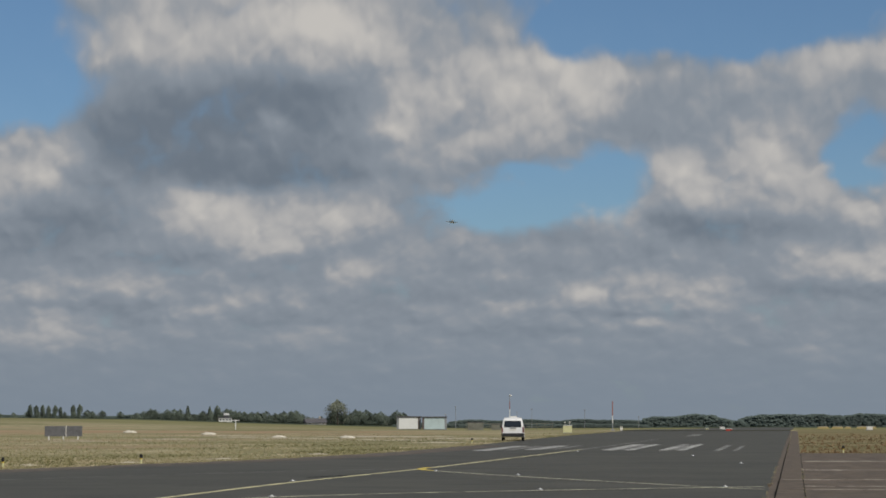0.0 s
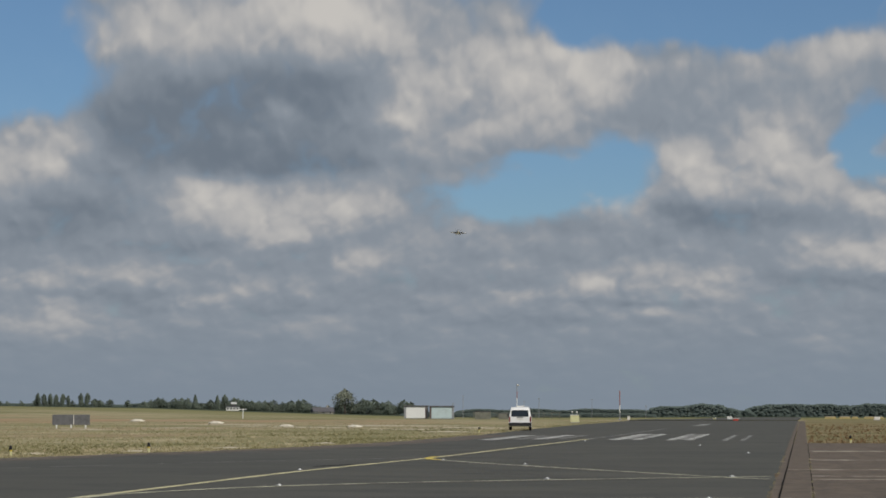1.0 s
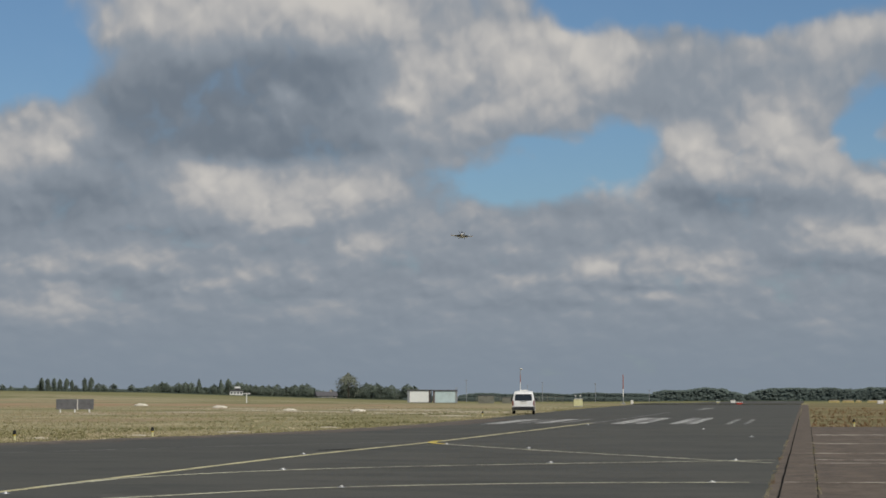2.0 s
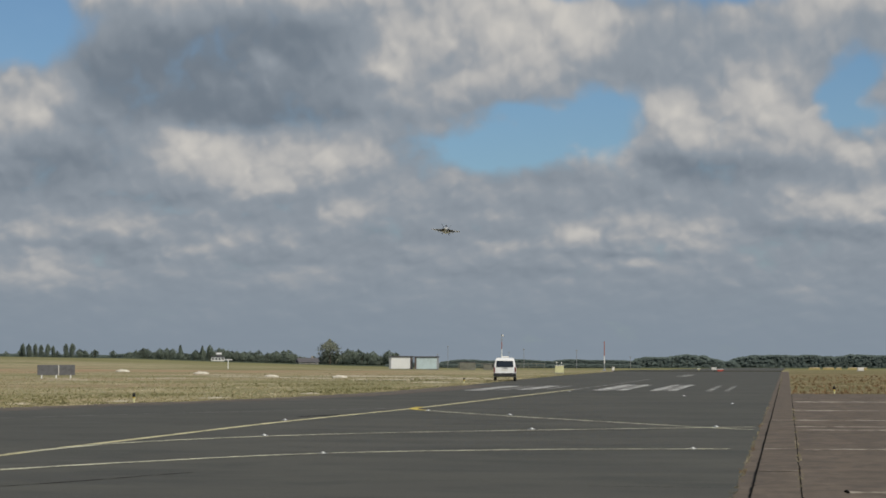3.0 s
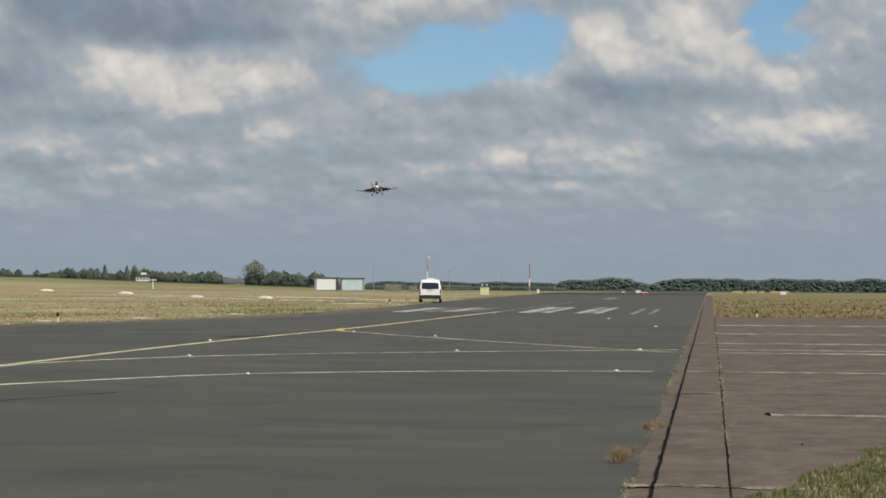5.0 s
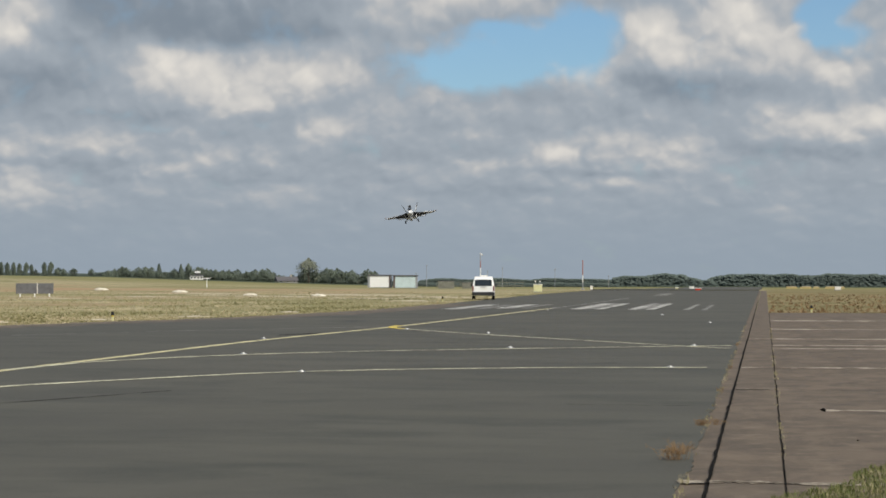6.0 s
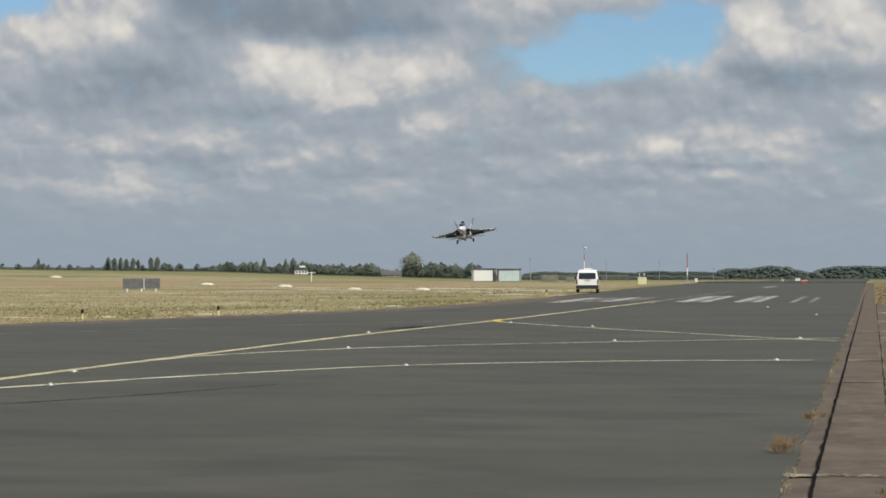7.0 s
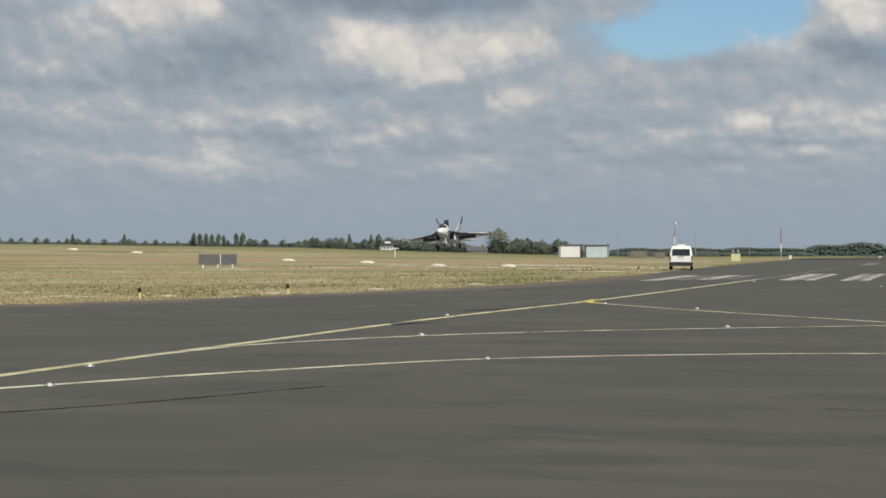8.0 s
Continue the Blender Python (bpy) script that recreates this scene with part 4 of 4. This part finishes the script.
def make_tree(kind, seed, height, material):
    """One tree with a tapered trunk, limbs and a leafy crown."""
    shapes = {"poplar_tree": lambda t: .17 * max(0, 1 - abs(2 * t - 1) ** 3.5) + .03, "broadleaf_tree": lambda t: .50 * max(0, 1 - abs(2 * t - .95) ** 2.4) + .04,
              "bushy_tree": lambda t: .75 * max(0, 1 - t ** 2.2) + .05, "conifer_tree": lambda t: .30 * (1.02 - t) + .02}
    label = {"poplar_tree": "tall narrow dark green poplar on the field edge", "broadleaf_tree": "rounded dark green tree on the field edge",
             "bushy_tree": "low bushy dark green tree on the field edge", "conifer_tree": "pointed dark conifer on the field edge"}[kind]
    tree = holder(kind, 0, -200, -3, 0, label, "tree", "distant tree line")
    bm = tube(bmesh.new(), (0, 0, -.05 * height), (0, 0, .55 * height), .028 * height, .012 * height, 7)
    for k in range(4):
        a = k * 1.7 + seed
        tube(bm, (0, 0, (.2 + .08 * k) * height), (math.cos(a) * .2 * height, math.sin(a) * .2 * height, (.45 + .08 * k) * height), .011 * height, .005 * height, 5)
    part("trunk", bm, BARK, tree)
    me = leaf_crown(seed, shapes[kind], 1100 if height > 9 else 2000, .034)
    for v in me.vertices:
        v.co *= height
    me.materials.append(material)
    crown = new("crown", me)
    crown.parent = tree
    return tree


def grow_trees():
    rng = random.Random(21)
    kinds = {"p": make_tree("poplar_tree", 1, 7.5, HAZED_LEAF), "b": make_tree("broadleaf_tree", 2, 6.0, HAZED_LEAF), "s": make_tree("bushy_tree", 3, 4.2, HAZED_LEAF),
             "c": make_tree("conifer_tree", 4, 6.8, HAZED_LEAF), "q": make_tree("broadleaf_tree", 5, 5.2, HAZED_LEAF), "g": make_tree("broadleaf_tree", 6, 9.8, LEAF_PALE)}
    used = set()

    def plant(k, bearing, dist, size=1.0):
        size *= 1 - .2 * min(1, max(0, (-16 - bearing) / 4))
        a = radians(bearing)
        x, y = dist * math.sin(a), dist * math.cos(a)
        m = pose(x, y, ground_z(x, y) - .1, 0, 0, rng.uniform(0, 360))
        if k in used:
            ob = copy_thing(kinds[k], m)
        else:
            ob = kinds[k]
            ob.matrix_world = m
            used.add(k)
        ob.scale = (size * rng.uniform(.9, 1.15), size * rng.uniform(.9, 1.15), size)

    # the line west of the shelters, bearing by bearing
    b = -27.5
    while b < -15.2:
        plant(rng.choice("ssq"), b, rng.uniform(960, 1040), rng.uniform(.65, .95))
        b += rng.uniform(.22, .5)
    b = -17.9
    while b < -13.6:
        plant(rng.choice("bqbs"), b, rng.uniform(960, 1020), rng.uniform(.8, 1.05))
        b += rng.uniform(.12, .26)
    for b, k, s in ((-20.75, "p", 1), (-20.6, "p", .95), (-20.42, "p", 1.0), (-20.28, "p", .92), (-20.1, "p", .96), (-19.95, "p", .85), (-19.62, "p", 1.0), (-19.45, "p", 1.05),
                    (-19.25, "q", .9), (-19.1, "q", .8), (-16.55, "c", 1.0), (-15.95, "c", 1.0), (-15.75, "p", .95), (-15.5, "b", 1), (-15.25, "b", .9), (-14.85, "q", .9),
                    (-14.6, "q", .85), (-13.62, "b", 1.05), (-13.5, "q", .9), (-22.62, "c", .95), (-22.5, "q", .75), (-24.0, "c", .95), (-24.17, "c", .6), (-23.9, "s", .9), (-12.47, "g", 1.2), (-12.55, "q", .8),
                    (-12.35, "q", .85)):
        plant(k, b, rng.uniform(940, 1000), s)
    b = -14.6
    while b < -10.6:
        plant(rng.choice("bqs"), b, rng.uniform(960, 1030), (.75 if b < -12.7 else 1.22) * rng.uniform(.85, 1.1))
        b += rng.uniform(.10, .2)


def make_wood(name, b0, b1, dist, height, seed, label, dip=()):
    """A far wood as one uneven mass of leaf clumps, front deep enough to hide its trunks."""
    rng = random.Random(seed)
    verts, faces = [], []
    b = b0
    while b < b1:
        end = min(1, (b - b0) / .5, (b1 - b) / .5)
        h = height * (.55 + .45 * max(0, end) ** .5) * (.9 + .22 * noise.noise(Vector((b * 1.3, seed, 0))) + .1 * noise.noise(Vector((b * 5.1, seed, 3))))
        for _ in range(70):
            d = dist + rng.uniform(0, 14)
            a = radians(b + rng.uniform(-.06, .06))
            x, y = d * math.sin(a), d * math.cos(a)
            t = rng.random() ** .7
            c = Vector((x, y, ground_z(x, y) - .3 + h * t))
            out = Vector((-math.sin(a), -math.cos(a), .2 + t)).normalized() + Vector((rng.gauss(0, .2), rng.gauss(0, .2), rng.gauss(0, .2)))
            u = out.orthogonal().normalized()
            w = u.cross(out).normalized()
            s = rng.uniform(.45, .8) * height / 6
            k = len(verts)
            verts += [tuple(c + u * s), tuple(c + w * s), tuple(c - u * s), tuple(c - w * s)]
            faces.append((k, k + 1, k + 2, k + 3))
        b += .022
    me = bpy.data.meshes.new(name)
    me.from_pydata(verts, [], faces)
    me.materials.append(HAZED_WOOD_LEAF)
    return tagged(new(name, me), label, "wood", kind="stuff")


def make_house(bearing, dist, w, d, h, label):
    a = radians(bearing)
    x, y = dist * math.sin(a), dist * math.cos(a)
    house = holder("house", x, y, ground_z(x, y), -bearing + 12, label, "house", "distant houses")
    part("wall", box(-w / 2, w / 2, 0, d, -.3, h), RENDER_WALL, house)
    bm = bmesh.new()
    loft(bm, [[Vector((s, -.4, h + .01)), Vector((s, d + .4, h + .01)), Vector((s, d / 2, h + .01 + d * .32))] for s in (-w / 2 - .4, w / 2 + .4)])
    roof = part("roof", bm, ROOF, house)
    part("chimney", box(w * .2, w * .2 + .7, d * .45, d * .6, h + .8, h + d * .32 + .9), RENDER_WALL, roof)
    for k in range(3):
        u = -w / 2 + w * (k + .5) / 3
        win = part("window", box(u - .55, u + .55, -.06, .02, h * .35, h * .85), WHITE, house)
        part("pane", box(u - .45, u + .45, -.09, -.063, h * .4, h * .8), GLASS, win)


grow_trees()
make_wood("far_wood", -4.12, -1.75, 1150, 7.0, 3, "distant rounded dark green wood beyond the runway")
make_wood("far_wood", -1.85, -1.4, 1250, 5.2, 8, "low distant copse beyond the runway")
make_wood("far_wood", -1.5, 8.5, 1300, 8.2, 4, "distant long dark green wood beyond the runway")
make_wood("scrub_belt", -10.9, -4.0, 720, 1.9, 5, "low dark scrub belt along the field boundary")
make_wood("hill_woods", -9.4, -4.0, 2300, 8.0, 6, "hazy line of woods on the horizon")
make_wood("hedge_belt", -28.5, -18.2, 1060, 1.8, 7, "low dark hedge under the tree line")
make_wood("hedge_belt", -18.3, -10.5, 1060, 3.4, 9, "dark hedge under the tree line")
def make_white_house(bearing, dist):
    a = radians(bearing)
    x, y = dist * math.sin(a), dist * math.cos(a)
    house = holder("house", x, y, ground_z(x, y), -bearing, "white house with dark windows and a small white upper storey", "house", "distant houses")
    part("wall", box(-2.9, 2.9, 0, 5, -.3, 1.7), DIRTY_WHITE, house)
    part("roof", box(-3.1, 3.1, -.3, 5.2, 1.705, 2.1, .1), ROOF, house)
    part("upper_wall", box(-.5, 1.5, .6, 3.6, 2.105, 2.9), ROOF, house, "dark band of windows")
    part("upper_roof", box(-.8, 1.7, .3, 3.8, 2.905, 3.75, .05), WHITE, house, "bright white upper wall")
    for u in (-2.1, -.7, .7, 2.1):
        win = part("window", box(u - .45, u + .45, -.06, .02, .55, 1.35), WHITE, house)
        part("pane", box(u - .38, u + .38, -.09, -.063, .62, 1.28), GLASS, win)


make_white_house(-15.53, 925)
make_house(-13.05, 940, 9, 6, .9, "long low house with a dark roof")


# ---- grass in the field, weeds at the slabs ----
def blades(name, count, spot, size, material, label, seed, per=5, category="grass", wide=.12):
    """Many grass tufts in one mesh; spot(rng) gives each tuft's place or None."""
    rng = random.Random(seed)
    verts, faces = [], []
    for _ in range(count):
        p = spot(rng)
        if p is None:
            continue
        x, y, z = p
        s0 = size * rng.uniform(.5, 1.3)
        for _ in range(per):
            a, lean = rng.uniform(0, math.tau), rng.uniform(.1, .7)
            dx, dy = math.cos(a), math.sin(a)
            w = s0 * rng.uniform(.4, 1) * wide
            h = s0 * rng.uniform(.6, 1.2)
            ox, oy = x + rng.gauss(0, s0 * .35), y + rng.gauss(0, s0 * .35)
            k = len(verts)
            verts += [(ox - dy * w, oy + dx * w, z), (ox + dy * w, oy - dx * w, z), (ox + dx * h * lean * .5 + dy * w * .6, oy + dy * h * lean * .5 - dx * w * .6, z + h * .6),
                      (ox + dx * h * lean, oy + dy * h * lean, z + h)]
            faces += [(k, k + 1, k + 2), (k, k + 2, k + 3)]
    me = bpy.data.meshes.new(name)
    me.from_pydata(verts, [], faces)
    me.materials.append(material)
    return tagged(new(name, me), label, category, kind="stuff")


def west_edge(y):
    for (x0, y0), (x1, y1) in zip(WEST, WEST[1:]):
        if y0 <= y <= y1:
            return x0 + (x1 - x0) * (y - y0) / (y1 - y0)
    return -22


def in_field(rng):
    y = 62 + 170 * rng.random() ** 1.5
    lo = -math.tan(radians(27.5)) * y
    x = rng.uniform(lo, west_edge(y) - .3)
    if x > west_edge(y) or noise.noise(Vector((x * .08, y * .16, 2))) < -.32:
        return None
    return x, y, ground_z(x, y) - .02


def at_edge(rng):
    y = 62 + 190 * rng.random()
    return west_edge(y) - abs(rng.gauss(0, .8)) + .1, y, -.03


def in_east(rng):
    y = 107.5 - abs(rng.gauss(0, .8)) * rng.random() + 110 * rng.random() ** 1.4
    x = .22 + rng.random() * .17 * y
    return x, y, ground_z(x, y) - .02


def weedy(rng):
    y = 60 + 120 * rng.random() ** 1.3
    x = west_edge(y) - .3 - abs(rng.gauss(0, 8.0))
    if noise.noise(Vector((x * .11, y * .06, 9))) < .08:
        return None
    return x, y, -.04


def near_corner(rng):
    y = rng.uniform(13, 25.5)
    x = rng.uniform(.05, 4.5)
    if x < .16 + (y - 17.7) * .28 + .2 * noise.noise(Vector((x * 2.5, y * 1.2, 3))) + .1 * math.sin(y * 2.3 + 1):
        return None
    return x, y, -.01


blades("field_grass", 34000, in_field, .085, BLADES, "dry straw-coloured grass in uneven tufts", 1, 4, wide=.38)
blades("verge_grass", 5000, at_edge, .07, BLADES, "short dry grass along the asphalt edge", 2, 5, wide=.35)
blades("east_grass", 16000, in_east, .06, EAST_BLADES, "dry grass with rusty weeds beyond the concrete apron", 3, 4, wide=.35)
blades("rusty_weeds", 1500, in_east, .15, RUSTY, "rusty dried weeds beyond the concrete apron", 13, 4, "weeds", .4)
blades("field_weeds", 7000, weedy, .085, GREEN_BLADES, "greener tufts scattered through the dry field", 14, 6, "weeds", .4)
blades("corner_grass", 17000, near_corner, .05, CORNER_BLADES, "short green and straw grass growing over the concrete", 4, 7)
blades("corner_straw", 3500, near_corner, .06, BLADES, "dry straw stalks among the green grass on the concrete", 24, 4)


def make_weed(x, y, size, count, seed):
    """A dried weed: thin twigs fanning from one root, with small leaves."""
    rng = random.Random(seed)
    weed = holder("weed", x, y, 0, label="dried rusty weed growing from the slab joint", category="weed", group="dried weeds")
    bm = bmesh.new()
    lv, lf = [], []
    for _ in range(count):
        a, lean = rng.uniform(0, math.tau), rng.uniform(.15, .8)
        tip = Vector((math.cos(a) * lean, math.sin(a) * lean * .7, rng.uniform(.35, 1.0))) * size
        mid = tip * .5 + Vector((0, 0, .12 * size))
        root = Vector((rng.gauss(0, .3), rng.gauss(0, .2), 0)) * size
        mid, tip = mid + root, tip + root
        tip.z *= rng.uniform(.5, 1.1)
        tube(bm, (root.x, root.y, -.01), mid, .0022, .0016, 4)
        tube(bm, mid, tip, .0016, .0008, 4)
        for _ in range(16):
            c = mid.lerp(tip, rng.uniform(-.5, 1.1)) + Vector((rng.gauss(0, .1), rng.gauss(0, .1), rng.gauss(0, .06))) * size
            c.z = max(c.z, .005)
            u = Vector((rng.gauss(0, 1), rng.gauss(0, 1), rng.gauss(0, 1))).normalized() * .055 * size
            w = Vector((rng.gauss(0, 1), rng.gauss(0, 1), rng.gauss(0, 1))).normalized() * .03 * size
            k = len(lv)
            lv += [tuple(c + u), tuple(c + w), tuple(c - u)]
            lf.append((k, k + 1, k + 2))
    part("twigs", bm, RUSTY, weed)
    me = bpy.data.meshes.new("leaves")
    me.from_pydata(lv, [], lf)
    me.materials.append(RUSTY)
    new("leaves", me).parent = weed


make_weed(-.93, 21.6, .22, 44, 1)
make_weed(-.86, 22.3, .15, 16, 4)
make_weed(-.80, 26.6, .11, 50, 2)
make_weed(-.62, 26.9, .09, 24, 3)
make_weed(-.72, 34.5, .09, 14, 5)
make_weed(-.70, 43.0, .10, 14, 6)
make_weed(-.74, 57.0, .10, 14, 7)


def joint_spot(rng):
    y = 15 + 70 * rng.random() ** 1.3
    x = rng.choice((EDGE_X + .03, EDGE_X, .19, .19)) + rng.gauss(0, .02)
    if noise.noise(Vector((x * 3, y * .7, 5))) < .05:
        return None
    return x, y, -.005


blades("joint_weeds", 900, joint_spot, .04, BLADES, "small weeds and moss in the slab joints", 6, 4, "weeds")

# ---- concrete apron, slab by slab ----
apron = holder("apron", 0, 0, 0, label="weathered brown-grey concrete slabs beside the runway", category="apron")
apron["kind"] = "structure"


def slab(x0, x1, y0, y1, top=0.0):
    bm = bmesh.new()
    c = .006
    low = [bm.verts.new(p) for p in ((x0, y0, -.12), (x1, y0, -.12), (x1, y1, -.12), (x0, y1, -.12))]
    mid = [bm.verts.new(p) for p in ((x0, y0, top - c), (x1, y0, top - c), (x1, y1, top - c), (x0, y1, top - c))]
    up = [bm.verts.new(p) for p in ((x0 + c, y0 + c, top), (x1 - c, y0 + c, top), (x1 - c, y1 - c, top), (x0 + c, y1 - c, top))]
    bm.faces.new(up)
    for a, b in ((low, mid), (mid, up)):
        for k in range(4):
            bm.faces.new((a[k], a[(k + 1) % 4], b[(k + 1) % 4], b[k]))
    bmesh.ops.recalc_face_normals(bm, faces=bm.faces)
    return part("slab", bm, CONCRETE, apron)


rng = random.Random(8)
cuts = [-12, 3, 11, 19.3, 29.8, 35.1, 43.4, 54.7, 62.9, 74, 84, 95, 107.4]
for y0, y1 in zip(cuts, cuts[1:]):
    g = .014
    slab(-.507, .176, y0 + g, y1 - .01, rng.uniform(-.004, .004))
    for x0, x1 in ((.186, 6.4), (6.44, 12.6), (12.64, 19)):
        slab(x0, x1, y0 + g, y1 - .01, rng.uniform(-.004, .004))
for y0, y1 in ((107.5, 140), (140, 175), (175, 215), (215, 262)):
    slab(-.485, .165, y0 + .03, y1, 0.0)
for y0, y1 in zip(cuts + [150, 205], (cuts + [150, 205, 262])[1:]):
    slab(EDGE_X - .06, -.53, y0 + .02, y1, -.012)
# shallow bed; its near-black colour replaces the shade of a deep gap
bed = part("joint_bed", box(-.70, 19, -12, 107.4, -.029, -.022), TAR_AND_GAP)
tagged(bed, "dark soil and tar in the slab joints, blackened for the gap's shade", "joint", kind="structure")


def filler(points, width, label, seed, material=FILLER, z=.007):
    """Crumbled mortar along a slab joint."""
    ob = ribbon("joint_filler", points, width, material, label, z, width * .35, seed)
    return tagged(ob, category="joint filler")


pale = "pale crumbled filler along a transverse slab joint"
filler([(-.8, 19.25), (-.2, 19.33), (.4, 19.25), (1.4, 19.3)], .20, pale, 11)
filler([(-.82, 19.22), (-.3, 19.29), (.2, 19.24), (1.2, 19.27)], .022, "near-black strip painted for an open crack in the slab joint", 12, TAR_AND_GAP, .011)
filler([(.82, 29.75), (1.6, 29.8), (3.2, 29.7), (6, 29.8)], .3, pale, 13)
filler([(.2, 43.35), (2, 43.45), (6, 43.4), (11, 43.5)], .45, pale, 14)
filler([(-.5, 43.3), (-.1, 43.4), (.15, 43.4)], .3, pale, 15)
filler([(.2, 54.6), (3, 54.8), (8, 54.7), (14, 54.8)], .7, pale, 16)
filler([(.2, 57.2), (2, 57.3), (5, 57.1)], .4, pale, 17)
filler([(.2, 62.9), (4, 63.1), (9, 62.9)], .9, pale, 18)
filler([(.2, 74.1), (4, 74.2), (12, 74.0)], 1.0, pale, 19)
filler([(.3, 88), (4, 88.4), (12, 88.1)], 1.4, pale, 20)
filler([(-.48, 35.1), (-.1, 35.15), (.15, 35.1)], .12, pale, 21)
filler([(-.48, 62.9), (-.1, 62.95), (.15, 62.9)], .3, pale, 22)


def make_stone(x, y, s, seed):
    bm = bmesh.new()
    bmesh.ops.create_icosphere(bm, subdivisions=2, radius=s)
    for v in bm.verts:
        v.co *= 1 + .35 * noise.noise(v.co * (1.5 / s) + Vector((seed, 0, 0)))
        v.co.z *= .6
    ob = part("asphalt_lump", bm, TAR_AND_GAP)
    ob.matrix_world = pose(x, y, .004 + s * .45, 0, 0, seed * 40)
    return tagged(ob, "small dark lump lying on the concrete", "lump", "loose lumps")


make_stone(.80, 29.7, .035, 1)
make_stone(.815, 29.55, .025, 2)
make_stone(1.05, 24.4, .012, 3)


def long_joint(x, y0, y1, width, seed):
    """A ragged near-black strip laid on the slabs, painting the shade of an open joint."""
    r = random.Random(seed)
    pts, y = [], y0
    while y < y1:
        pts.append((x + r.gauss(0, .006), y))
        y += .5 if y < 40 else 3.0
    return filler(pts, width, "near-black ragged strip painted for the shaded gap between the slabs", seed, TAR_AND_GAP, .009)


long_joint(-.519, 6, 160, .03, 31)
long_joint(.185, 6, 107, .012, 32)


# ---- what moves ----
def motions():
    walk(model_jet, [
        (0.0, pose(-59.97, 365.11, 36.43, 2, -3, -171.0)), (0.5, pose(-50.7, 307.85, 29.33, 2, -3, -171.0)), (1.0, pose(-41.99, 254.56, 23.31, 2, -3, -171.0)),
        (1.5, pose(-34.86, 211.14, 18.51, 2, -2, -171.0)), (1.7, pose(-32.73, 198.32, 17.23, 2, -2, -171.0)), (2.8, pose(-25.55, 155.92, 11.96, 3, -5, -171.0)),
        (3.0, pose(-24.07, 147.04, 10.89, 3, -5, -171.0)), (3.5, pose(-20.55, 126.34, 8.95, 4, -1, -171.0)), (4.0, pose(-18.69, 115.5, 8.08, 4, 1, -171.0)),
        (4.2, pose(-18.11, 112.55, 7.69, 3.5, 1, -171.0)), (5.3, pose(-15.55, 95.75, 5.65, 3, 7, -171.5)), (5.5, pose(-14.83, 90.8, 5.19, 3, 8.5, -171.5)),
        (6.0, pose(-13.78, 80.83, 4.25, 3, 9.5, -172.0)), (6.5, pose(-12.94, 71.84, 3.55, 4, 9.5, -172.5)), (7.0, pose(-12.57, 64.28, 3.01, 5, 7.5, -172.5)),
        (7.5, pose(-12.65, 58.65, 2.58, 5, 7, -172.5)), (7.6, pose(-12.73, 57.55, 2.49, 5, 7, -172.5)), (7.8, pose(-12.89, 55.3, 2.31, 5, 6.5, -172.5)),
        (8.0, pose(-12.92, 53.1, 2.07, 5, 4.5, -172.5)),
    ])


motions()
